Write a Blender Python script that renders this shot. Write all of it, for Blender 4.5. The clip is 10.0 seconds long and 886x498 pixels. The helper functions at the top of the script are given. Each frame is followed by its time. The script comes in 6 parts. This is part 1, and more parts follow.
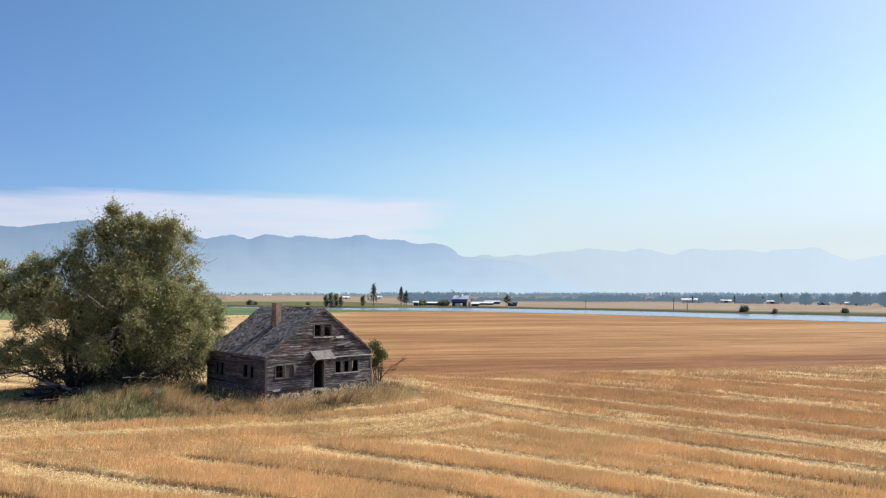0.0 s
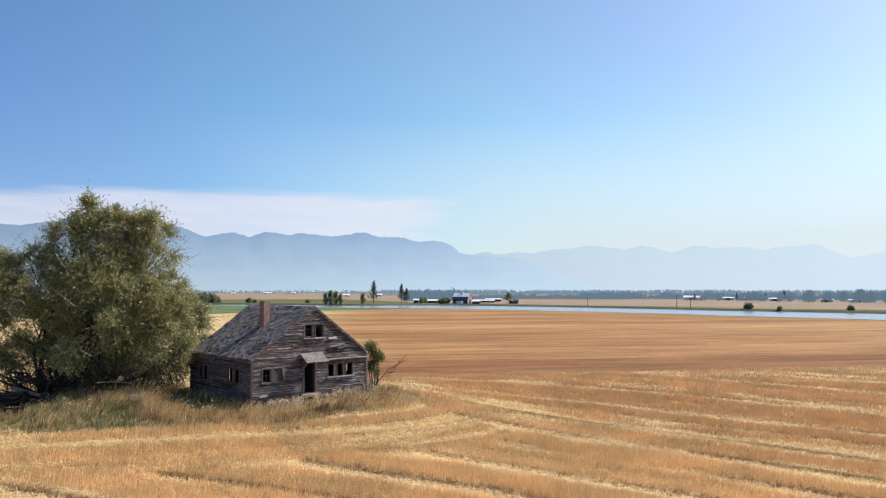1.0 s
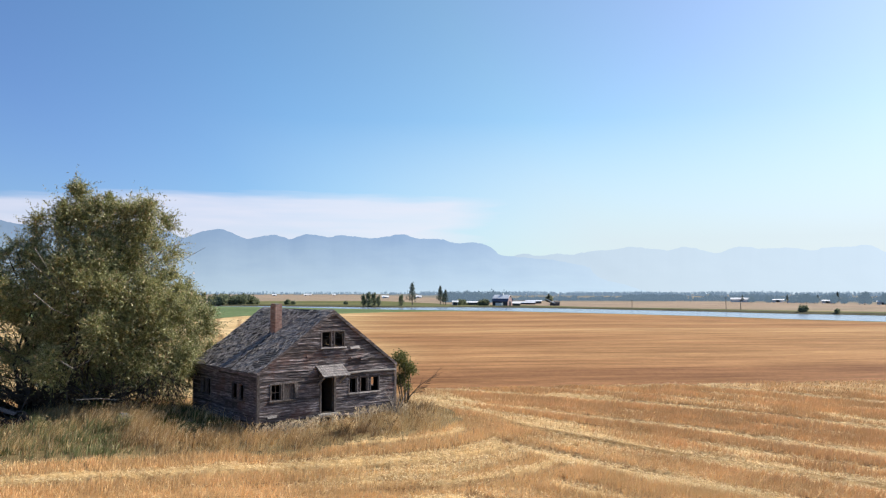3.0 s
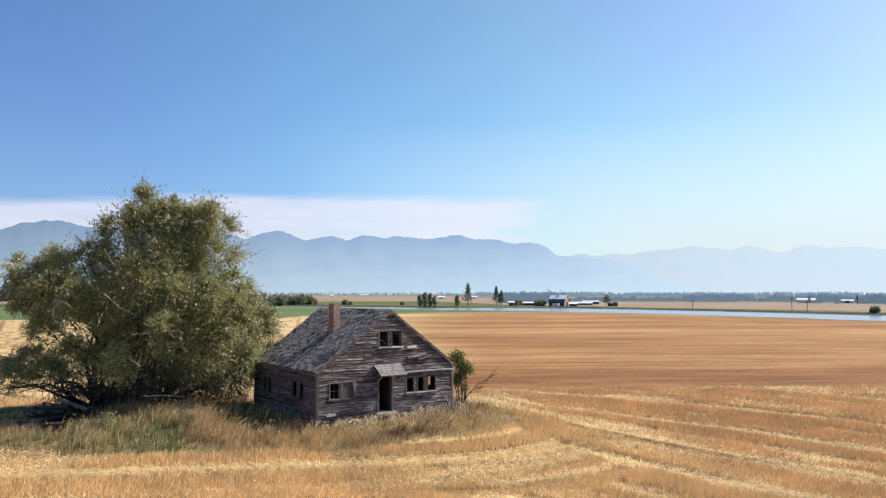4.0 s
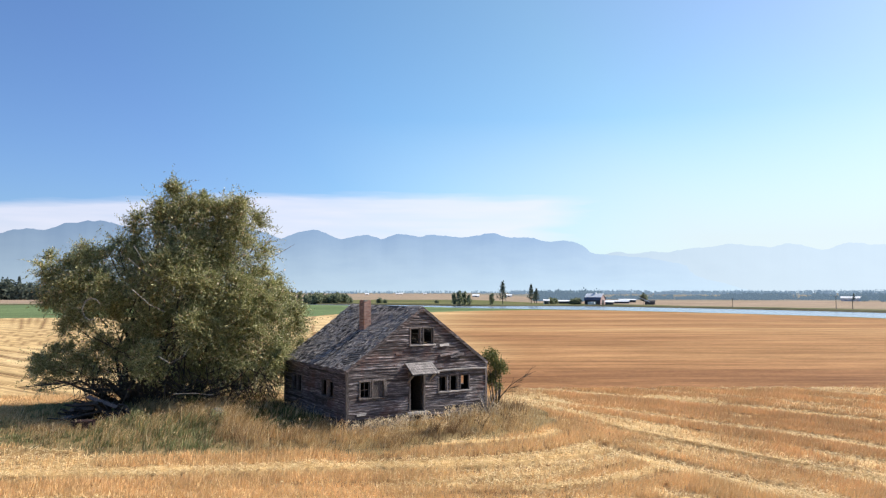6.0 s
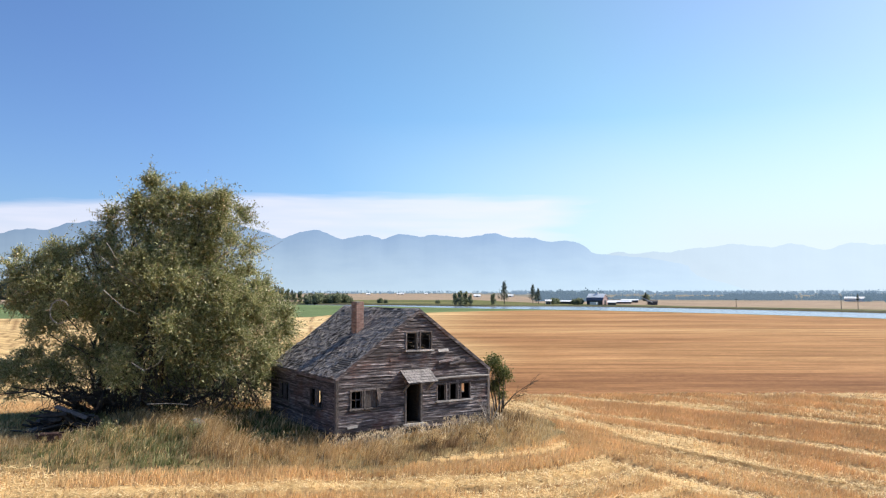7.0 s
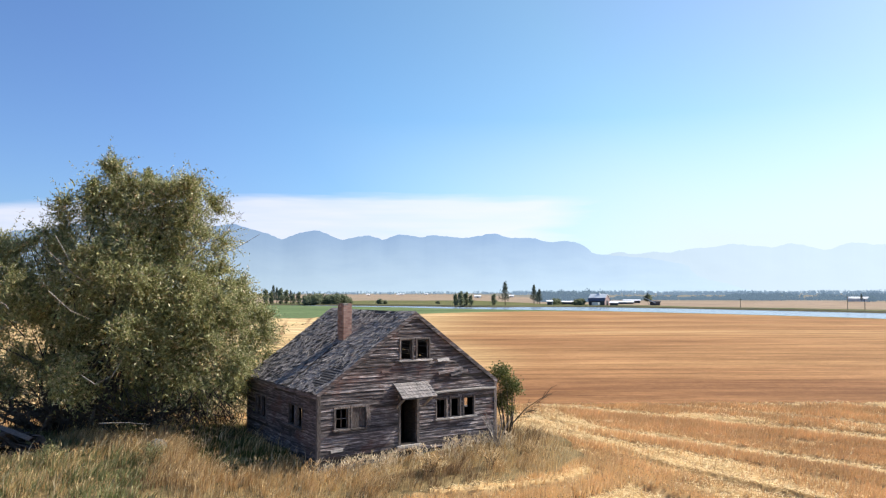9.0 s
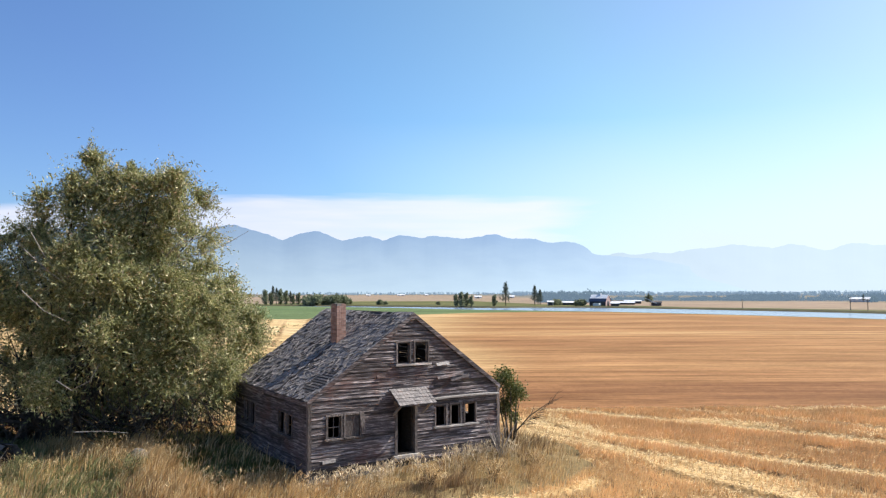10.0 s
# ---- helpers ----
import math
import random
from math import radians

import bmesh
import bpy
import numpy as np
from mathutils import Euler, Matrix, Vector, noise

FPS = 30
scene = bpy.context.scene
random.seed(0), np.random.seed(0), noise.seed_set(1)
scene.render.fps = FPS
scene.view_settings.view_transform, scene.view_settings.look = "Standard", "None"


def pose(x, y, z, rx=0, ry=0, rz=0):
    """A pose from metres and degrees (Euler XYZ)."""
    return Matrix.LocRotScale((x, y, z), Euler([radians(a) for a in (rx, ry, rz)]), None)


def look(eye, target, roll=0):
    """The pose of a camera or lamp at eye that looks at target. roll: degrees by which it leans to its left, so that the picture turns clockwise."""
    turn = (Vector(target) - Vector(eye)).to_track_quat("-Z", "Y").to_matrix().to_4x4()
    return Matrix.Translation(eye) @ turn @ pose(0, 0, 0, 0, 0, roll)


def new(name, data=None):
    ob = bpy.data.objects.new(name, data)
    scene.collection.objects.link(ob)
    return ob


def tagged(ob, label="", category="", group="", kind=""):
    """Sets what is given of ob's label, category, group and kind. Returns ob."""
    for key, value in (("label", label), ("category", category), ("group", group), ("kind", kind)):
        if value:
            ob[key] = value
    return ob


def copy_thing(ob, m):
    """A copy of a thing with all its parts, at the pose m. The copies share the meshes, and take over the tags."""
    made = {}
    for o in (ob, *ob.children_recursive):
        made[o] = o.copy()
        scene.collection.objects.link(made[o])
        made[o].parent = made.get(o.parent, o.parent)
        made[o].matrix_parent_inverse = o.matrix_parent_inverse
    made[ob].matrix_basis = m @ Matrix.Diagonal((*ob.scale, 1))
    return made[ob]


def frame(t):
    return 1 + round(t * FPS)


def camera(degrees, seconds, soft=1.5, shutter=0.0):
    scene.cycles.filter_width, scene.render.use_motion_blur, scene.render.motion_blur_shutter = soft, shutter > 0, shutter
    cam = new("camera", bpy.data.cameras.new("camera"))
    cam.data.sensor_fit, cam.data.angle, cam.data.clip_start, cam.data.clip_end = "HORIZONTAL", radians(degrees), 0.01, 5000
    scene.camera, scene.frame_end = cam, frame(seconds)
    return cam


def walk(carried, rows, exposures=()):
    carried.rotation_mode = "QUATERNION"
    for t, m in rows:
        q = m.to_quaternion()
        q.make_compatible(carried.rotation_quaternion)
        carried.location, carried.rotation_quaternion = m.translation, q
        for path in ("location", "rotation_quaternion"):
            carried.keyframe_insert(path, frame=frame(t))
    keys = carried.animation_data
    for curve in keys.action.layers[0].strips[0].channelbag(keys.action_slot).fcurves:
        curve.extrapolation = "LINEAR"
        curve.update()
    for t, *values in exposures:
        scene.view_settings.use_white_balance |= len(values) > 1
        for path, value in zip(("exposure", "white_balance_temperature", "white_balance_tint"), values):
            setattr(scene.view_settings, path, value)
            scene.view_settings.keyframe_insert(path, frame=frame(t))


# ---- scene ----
# camera: a drone that glides forward, stops, turns a little to the left and glides on
cam = camera(61.3, 10.0, soft=1.22)
ROWS = [
    (0.0, -21.713, -37.676, 6.053, -43.180, 3.361, -0.096),
    (0.5, -20.855, -36.718, 6.047, -43.176, 3.258, -0.053),
    (1.0, -19.412, -35.177, 6.032, -43.142, 3.179, -0.035),
    (1.5, -17.830, -33.504, 6.013, -43.091, 3.188, -0.055),
    (2.0, -16.391, -31.932, 5.998, -42.828, 3.238, -0.088),
    (2.5, -15.228, -30.606, 6.013, -41.681, 3.328, -0.061),
    (2.7, -15.051, -30.364, 6.007, -41.153, 3.317, -0.054),
    (3.8, -15.005, -30.273, 5.985, -36.732, 3.341, -0.050),
    (4.0, -15.016, -30.249, 5.966, -35.878, 3.346, -0.039),
    (4.5, -14.964, -30.296, 5.938, -33.695, 3.348, 0.009),
    (5.0, -14.969, -30.366, 5.935, -33.152, 3.294, 0.012),
    (5.5, -14.689, -29.968, 5.884, -33.161, 3.264, 0.001),
    (5.7, -14.578, -29.792, 5.863, -33.225, 3.239, -0.002),
    (6.8, -13.122, -27.724, 5.898, -33.219, 3.208, -0.027),
    (7.0, -12.729, -27.167, 5.900, -33.133, 3.230, -0.020),
    (7.5, -12.020, -26.089, 5.891, -33.127, 3.243, 0.011),
    (8.0, -11.378, -25.143, 5.890, -33.117, 3.273, 0.048),
    (8.5, -10.808, -24.289, 5.892, -33.121, 3.273, 0.065),
    (9.0, -10.352, -23.550, 5.888, -33.116, 3.271, 0.057),
    (9.5, -9.835, -22.801, 5.868, -33.127, 3.284, 0.073),
    (10.0, -9.414, -22.162, 5.852, -33.091, 3.324, 0.078),
]
walk(cam, [(t, pose(x, y, z, 90 + pitch, roll, yaw)) for t, x, y, z, yaw, pitch, roll in ROWS], exposures=[(0.0, 0.29), (5.5, 0.46), (10.0, 0.58)])

# ---- world and sun ----
SUN = Vector((1.0, -0.27, 0.93)).normalized()
world = bpy.data.worlds.new("world")
scene.world = world
world.use_nodes = True
wn, wl = world.node_tree.nodes, world.node_tree.links
wn.clear()
sky = wn.new("ShaderNodeTexSky")
sky.sky_type = "NISHITA"
sky.sun_disc = False
sky.sun_elevation = math.asin(SUN.z)
sky.sun_rotation = math.atan2(SUN.x, SUN.y)
sky.altitude, sky.air_density, sky.dust_density, sky.ozone_density = 900, 1.0, 1.8, 2.5
wbg = wn.new("ShaderNodeBackground")
wbg.inputs[1].default_value = 0.125
wout = wn.new("ShaderNodeOutputWorld")


def wmath(op, a, b=0.0, c=0.0, clamp=False):
    nd = wn.new("ShaderNodeMath")
    nd.operation, nd.use_clamp = op, clamp
    for i, v in enumerate((a, b, c)):
        if isinstance(v, (int, float)):
            nd.inputs[i].default_value = v
        else:
            wl.new(v, nd.inputs[i])
    return nd.outputs[0]


# a flat sheet of cloud low over the mountains, and thin haze near the horizon
wco = wn.new("ShaderNodeTexCoord")
wsep = wn.new("ShaderNodeSeparateXYZ")
wl.new(wco.outputs["Generated"], wsep.inputs[0])
elev = wmath("MULTIPLY", wmath("ARCSINE", wsep.outputs[2]), 57.2958)
azim = wmath("MULTIPLY", wmath("ARCTAN2", wsep.outputs[0], wsep.outputs[1]), 57.2958)
wcomb = wn.new("ShaderNodeCombineXYZ")
wl.new(wmath("MULTIPLY", azim, 0.05), wcomb.inputs[0])
wl.new(wmath("MULTIPLY", elev, 0.55), wcomb.inputs[1])
wnoise = wn.new("ShaderNodeTexNoise")
wnoise.inputs["Scale"].default_value = 2.2
wnoise.inputs["Detail"].default_value = 5
wl.new(wcomb.outputs[0], wnoise.inputs["Vector"])
wob = wmath("SUBTRACT", wnoise.outputs["Fac"], 0.5)
edge = wmath("ADD", azim, wmath("MULTIPLY", wob, 9.0))
# the sheet's upper edge falls away towards its ends
top = wmath("SUBTRACT", 7.55, wmath("MULTIPLY", wmath("POWER", wmath("DIVIDE", wmath("SUBTRACT", azim, 31.0), 26.0), 2.0), 1.3))
upper = wmath("MULTIPLY", wmath("SUBTRACT", wmath("ADD", top, wmath("MULTIPLY", wob, 1.1)), elev), 1.7, clamp=True)
right = wmath("MULTIPLY", wmath("SUBTRACT", wmath("ADD", 42.3, wmath("MULTIPLY", wmath("SUBTRACT", elev, 3.0), 0.75)), edge), 0.22, clamp=True)
left = wmath("MULTIPLY", wmath("ADD", azim, 40.0), 0.1, clamp=True)
cloud = wmath("MULTIPLY", wmath("MULTIPLY", upper, right), left)
cloud = wmath("MULTIPLY", cloud, wmath("ADD", 0.62, wmath("MULTIPLY", wob, 0.5)))
wmix = wn.new("ShaderNodeMixRGB")
wmix.inputs[2].default_value = (5.6, 5.4, 6.0, 1)
wl.new(cloud, wmix.inputs[0])
# the air is clear and deep blue away from the sun and milky towards it
wdot = wn.new("ShaderNodeVectorMath")
wdot.operation = "DOT_PRODUCT"
wl.new(wco.outputs["Generated"], wdot.inputs[0])
wdot.inputs[1].default_value = SUN
glow = wmath("ADD", 0.8, wmath("MULTIPLY", wdot.outputs["Value"], 0.42))
wshade = wn.new("ShaderNodeValToRGB")
tint_stops = wshade.color_ramp.elements
for place in (0.27, 0.48, 0.66):
    tint_stops.new(place)
for stop, place, shade in zip(tint_stops, (0.1, 0.32, 0.53, 0.7, 0.88), ((0.735, 0.905, 1.15), (0.78, 1.02, 1.12), (0.87, 1.04, 0.995), (0.9, 0.94, 0.96), (0.93, 0.93, 0.945))):
    stop.position, stop.color = place, (*shade, 1)
wl.new(wdot.outputs["Value"], wshade.inputs[0])
wtint = wn.new("ShaderNodeVectorMath")
wtint.operation = "MULTIPLY"
wl.new(wshade.outputs[0], wtint.inputs[1])
wl.new(sky.outputs[0], wtint.inputs[0])
wglow = wn.new("ShaderNodeVectorMath")
wglow.operation = "SCALE"
wl.new(wtint.outputs[0], wglow.inputs[0])
wl.new(glow, wglow.inputs["Scale"])
whaze = wn.new("ShaderNodeMixRGB")
whaze.inputs[2].default_value = (4.5, 5.05, 5.45, 1)
low_air = wmath("MULTIPLY", wmath("SUBTRACT", 13.0, elev), 0.11, clamp=True)
sun_side = wmath("MULTIPLY", wmath("SUBTRACT", wdot.outputs["Value"], 0.22), 3.6, clamp=True)
wl.new(wmath("MULTIPLY", wmath("MULTIPLY", low_air, sun_side), 0.85), whaze.inputs[0])
wl.new(wglow.outputs[0], whaze.inputs[1])
wl.new(whaze.outputs[0], wmix.inputs[1])
wl.new(wmix.outputs[0], wbg.inputs[0])
wl.new(wbg.outputs[0], wout.inputs[0])

sun = new("sun", bpy.data.lights.new("sun", "SUN"))
sun.data.energy, sun.data.angle, sun.data.color = 5.0, radians(0.53), (1.0, 0.93, 0.82)
sun.matrix_world = look(SUN * 200, (0, 0, 0))


# ---- materials ----
def material(name):
    m = bpy.data.materials.new(name)
    m.use_nodes = True
    return m, m.node_tree.nodes, m.node_tree.links, m.node_tree.nodes["Principled BSDF"]


def ramp(nodes, links, fac, stops):
    nd = nodes.new("ShaderNodeValToRGB")
    e = nd.color_ramp.elements
    while len(e) < len(stops):
        e.new(0.5)
    for el, (p, col) in zip(e, stops):
        el.position, el.color = p, (*col, 1)
    links.new(fac, nd.inputs[0])
    return nd.outputs[0]


def noise_tex(nodes, links, vec, scale, detail=4, rough=0.55, stretch=None):
    if stretch:
        mp = nodes.new("ShaderNodeMapping")
        mp.inputs["Scale"].default_value = stretch
        links.new(vec, mp.inputs[0])
        vec = mp.outputs[0]
    nd = nodes.new("ShaderNodeTexNoise")
    nd.inputs["Scale"].default_value, nd.inputs["Detail"].default_value, nd.inputs["Roughness"].default_value = scale, detail, rough
    links.new(vec, nd.inputs["Vector"])
    return nd.outputs["Fac"]


def mixc(nodes, links, fac, a, b, mode="MIX"):
    nd = nodes.new("ShaderNodeMixRGB")
    nd.blend_type = mode
    for i, v in enumerate((fac, a, b)):
        if isinstance(v, (int, float)):
            nd.inputs[i].default_value = v
        elif isinstance(v, tuple):
            nd.inputs[i].default_value = (*v, 1)
        else:
            links.new(v, nd.inputs[i])
    return nd.outputs[0]


def bump(nodes, links, bsdf, height, strength=0.4, dist=0.02):
    nd = nodes.new("ShaderNodeBump")
    nd.inputs["Strength"].default_value, nd.inputs["Distance"].default_value = strength, dist
    links.new(height, nd.inputs["Height"])
    links.new(nd.outputs[0], bsdf.inputs["Normal"])


def wood(name, dark, mid, light, stretch, tint=None, rough=0.85, rand="Object", vary=0.75):
    """Weathered wood: long grain, blotches and a shade of its own for each board."""
    m, n, l, b = material(name)
    co = n.new("ShaderNodeTexCoord").outputs["Object"]
    grain = noise_tex(n, l, co, 6, 6, 0.65, stretch)
    blot = noise_tex(n, l, co, 0.9, 3, 0.5)
    col = ramp(n, l, grain, [(0.34, dark), (0.51, mid), (0.67, light)])
    if rand == "Object":
        r = n.new("ShaderNodeObjectInfo").outputs["Random"]
    else:
        r = n.new("ShaderNodeNewGeometry").outputs["Random Per Island"]
    col = mixc(n, l, vary, col, ramp(n, l, r, [(0.0, (0.42, 0.4, 0.4)), (0.5, (0.9, 0.88, 0.88)), (1.0, (1.45, 1.4, 1.38))]), "MULTIPLY")
    if tint:
        col = mixc(n, l, ramp(n, l, blot, [(0.55, (0, 0, 0)), (0.7, (0.6, 0.6, 0.6))]), col, tint)
    l.new(col, b.inputs["Base Color"])
    b.inputs["Roughness"].default_value = rough
    b.inputs["Specular IOR Level"].default_value = 0.25
    bump(n, l, b, grain, 0.5, 0.012)
    return m


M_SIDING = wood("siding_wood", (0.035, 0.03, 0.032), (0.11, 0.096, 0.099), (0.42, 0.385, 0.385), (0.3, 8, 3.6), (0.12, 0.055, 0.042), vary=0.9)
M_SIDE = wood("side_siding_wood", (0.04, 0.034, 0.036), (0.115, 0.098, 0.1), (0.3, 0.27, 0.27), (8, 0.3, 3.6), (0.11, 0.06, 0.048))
M_TRIM = wood("trim_wood", (0.05, 0.043, 0.04), (0.12, 0.105, 0.1), (0.24, 0.215, 0.205), (6, 6, 1.2))
M_PALE = wood("pale_wood", (0.2, 0.185, 0.18), (0.37, 0.35, 0.335), (0.55, 0.53, 0.51), (1.2, 6, 9))
# inner wood near black: the dimness of the rooms is put into its colour
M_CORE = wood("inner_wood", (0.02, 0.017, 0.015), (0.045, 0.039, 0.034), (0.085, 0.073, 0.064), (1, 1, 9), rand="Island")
M_SHINGLE = wood("shingle_wood", (0.09, 0.081, 0.081), (0.22, 0.203, 0.198), (0.43, 0.405, 0.39), (9, 9, 2), rand="Island", vary=0.42)
M_SHINGLE_P = wood("shingle_wood_single", (0.09, 0.081, 0.081), (0.22, 0.203, 0.198), (0.43, 0.405, 0.39), (9, 9, 2), vary=0.42)
M_SHEATH = wood("sheathing_wood", (0.04, 0.036, 0.036), (0.11, 0.1, 0.097), (0.24, 0.225, 0.215), (9, 2, 9), rand="Island", vary=0.6)
M_SLIVER = wood("splinter_wood", (0.13, 0.12, 0.118), (0.28, 0.262, 0.255), (0.5, 0.475, 0.455), (9, 9, 2), rand="Island", vary=0.5)
M_DECK = wood("roof_deck_wood", (0.035, 0.031, 0.03), (0.075, 0.068, 0.065), (0.14, 0.128, 0.12), (8, 0.6, 8), rand="Island")


def plain(name, stops, scale, rough=0.85, bumps=0.3, spec=0.2, metal=0.0):
    m, n, l, b = material(name)
    co = n.new("ShaderNodeTexCoord").outputs["Object"]
    f = noise_tex(n, l, co, scale, 6, 0.6)
    g = noise_tex(n, l, co, scale * 0.12, 3, 0.5)
    col = ramp(n, l, f, stops)
    col = mixc(n, l, 0.5, col, ramp(n, l, g, [(0.3, (0.7, 0.7, 0.7)), (0.7, (1.25, 1.25, 1.25))]), "MULTIPLY")
    l.new(col, b.inputs["Base Color"])
    b.inputs["Roughness"].default_value, b.inputs["Metallic"].default_value = rough, metal
    b.inputs["Specular IOR Level"].default_value = spec
    bump(n, l, b, f, bumps, 0.01)
    return m


def brick_material():
    m, n, l, b = material("chimney_brick")
    co = n.new("ShaderNodeTexCoord").outputs["Object"]
    r = n.new("ShaderNodeObjectInfo").outputs["Random"]
    col = ramp(n, l, r, [(0, (0.27, 0.15, 0.115)), (0.5, (0.37, 0.225, 0.18)), (1, (0.46, 0.3, 0.245))])
    f = noise_tex(n, l, co, 30, 4)
    col = mixc(n, l, ramp(n, l, noise_tex(n, l, co, 3.0, 3), [(0.5, (0, 0, 0)), (0.75, (0.45, 0.45, 0.45))]), col, (0.1, 0.08, 0.075))
    l.new(col, b.inputs["Base Color"])
    b.inputs["Roughness"].default_value = 0.9
    bump(n, l, b, f, 0.4, 0.006)
    return m


M_BRICK = brick_material()
M_MORTAR = plain("mortar", [(0.3, (0.2, 0.18, 0.16)), (0.7, (0.34, 0.31, 0.28))], 25)
M_STONE = plain("foundation_stone", [(0.3, (0.06, 0.06, 0.062)), (0.7, (0.17, 0.165, 0.165))], 6)
M_BARK = plain("bark", [(0.3, (0.03, 0.025, 0.02)), (0.7, (0.1, 0.085, 0.07))], 14, bumps=0.7)
M_DEADWOOD = plain("dead_branch_wood", [(0.3, (0.16, 0.14, 0.125)), (0.7, (0.38, 0.35, 0.32))], 12, bumps=0.4)
M_RUST = plain("rusty_iron", [(0.3, (0.045, 0.026, 0.022)), (0.7, (0.1, 0.06, 0.052))], 9, rough=0.8)
M_METALROOF = plain("sheet_metal_roof", [(0.3, (0.66, 0.68, 0.71)), (0.7, (0.8, 0.82, 0.85))], 2, rough=0.4, metal=0.1)
M_BARNRED = plain("barn_board", [(0.3, (0.27, 0.19, 0.19)), (0.7, (0.38, 0.28, 0.27))], 2)
M_BARNBLUE = plain("barn_lower_roof", [(0.3, (0.07, 0.08, 0.13)), (0.7, (0.13, 0.15, 0.22))], 2)
M_WHITE = plain("white_paint", [(0.3, (0.68, 0.69, 0.7)), (0.7, (0.78, 0.79, 0.8))], 3)
M_DARKSHED = plain("dark_shed_wood", [(0.3, (0.04, 0.04, 0.045)), (0.7, (0.1, 0.1, 0.11))], 2)
M_POLE = plain("pole_wood", [(0.3, (0.07, 0.06, 0.05)), (0.7, (0.15, 0.13, 0.11))], 4)


def leaf_material(name, stops, transl=0.35, rough=0.55, spec=0.3):
    """Leaves, stalks and blades: each its own shade, with some light passing through."""
    m, n, l, b = material(name)
    r = n.new("ShaderNodeNewGeometry").outputs["Random Per Island"]
    col = ramp(n, l, r, stops)
    co = n.new("ShaderNodeTexCoord").outputs["Object"]
    patch = noise_tex(n, l, co, 0.35, 3)
    col = mixc(n, l, 0.6, col, ramp(n, l, patch, [(0.3, (0.72, 0.72, 0.7)), (0.7, (1.25, 1.2, 1.15))]), "MULTIPLY")
    l.new(col, b.inputs["Base Color"])
    b.inputs["Roughness"].default_value = rough
    b.inputs["Specular IOR Level"].default_value = spec
    tr = n.new("ShaderNodeBsdfTranslucent")
    l.new(col, tr.inputs[0])
    mx = n.new("ShaderNodeMixShader")
    mx.inputs[0].default_value = transl
    l.new(b.outputs[0], mx.inputs[1])
    l.new(tr.outputs[0], mx.inputs[2])
    l.new(mx.outputs[0], n["Material Output"].inputs[0])
    return m


M_LEAF = leaf_material("willow_leaf", [(0.0, (0.11, 0.118, 0.05)), (0.4, (0.265, 0.28, 0.11)), (0.78, (0.44, 0.445, 0.205)), (0.92, (0.63, 0.59, 0.39)), (1.0, (0.58, 0.38, 0.24))], 0.25, 0.5, 0.35)
M_SHRUBLEAF = leaf_material("shrub_leaf", [(0.0, (0.05, 0.065, 0.02)), (0.6, (0.13, 0.15, 0.04)), (1.0, (0.25, 0.25, 0.1))])
M_STUBBLE = leaf_material("stubble_straw", [(0.0, (0.72, 0.495, 0.25)), (0.5, (0.79, 0.565, 0.3)), (1.0, (0.85, 0.635, 0.36))], 0.22, 0.6, 0.15)
M_STUBBLE_RED = leaf_material("ruddy_stubble_straw", [(0.0, (0.65, 0.42, 0.21)), (0.5, (0.72, 0.485, 0.255)), (1.0, (0.78, 0.55, 0.31))], 0.16, 0.6, 0.15)
M_STRAW = leaf_material("loose_straw", [(0.0, (0.68, 0.51, 0.26)), (0.5, (0.79, 0.62, 0.345)), (1.0, (0.88, 0.735, 0.46))], 0.2, 0.6, 0.15)
M_DRYGRASS = leaf_material("dry_tall_grass", [(0.0, (0.34, 0.215, 0.095)), (0.35, (0.57, 0.39, 0.185)), (0.75, (0.74, 0.545, 0.29)), (1.0, (0.88, 0.75, 0.5))], 0.3, 0.6, 0.2)
M_BLEACHED = leaf_material("bleached_stalk", [(0.0, (0.52, 0.41, 0.26)), (0.5, (0.68, 0.56, 0.38)), (1.0, (0.82, 0.73, 0.56))], 0.2, 0.7, 0.1)
M_GREENWEED = leaf_material("green_weeds", [(0.0, (0.13, 0.155, 0.06)), (0.6, (0.27, 0.29, 0.13)), (1.0, (0.48, 0.45, 0.25))], 0.28, 0.6, 0.2)
M_BROWNWEED = leaf_material("brown_dead_weeds", [(0.0, (0.16, 0.1, 0.055)), (0.5, (0.3, 0.2, 0.11)), (1.0, (0.48, 0.36, 0.21))], 0.2, 0.7, 0.1)
M_FARLEAF = leaf_material("far_leaf", [(0.0, (0.07, 0.085, 0.05)), (0.6, (0.13, 0.15, 0.085)), (1.0, (0.21, 0.23, 0.13))], 0.3, 0.7)


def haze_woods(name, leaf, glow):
    """Woods on the horizon, part of the distance: dark leaves with the valley's blue haze painted on as emission."""
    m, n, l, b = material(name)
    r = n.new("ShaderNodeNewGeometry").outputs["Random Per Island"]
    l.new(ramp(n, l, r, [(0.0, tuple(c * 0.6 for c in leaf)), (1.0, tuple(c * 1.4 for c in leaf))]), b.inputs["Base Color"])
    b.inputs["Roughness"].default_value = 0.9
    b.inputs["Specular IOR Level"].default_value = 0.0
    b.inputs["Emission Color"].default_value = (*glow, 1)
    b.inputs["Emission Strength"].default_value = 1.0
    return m


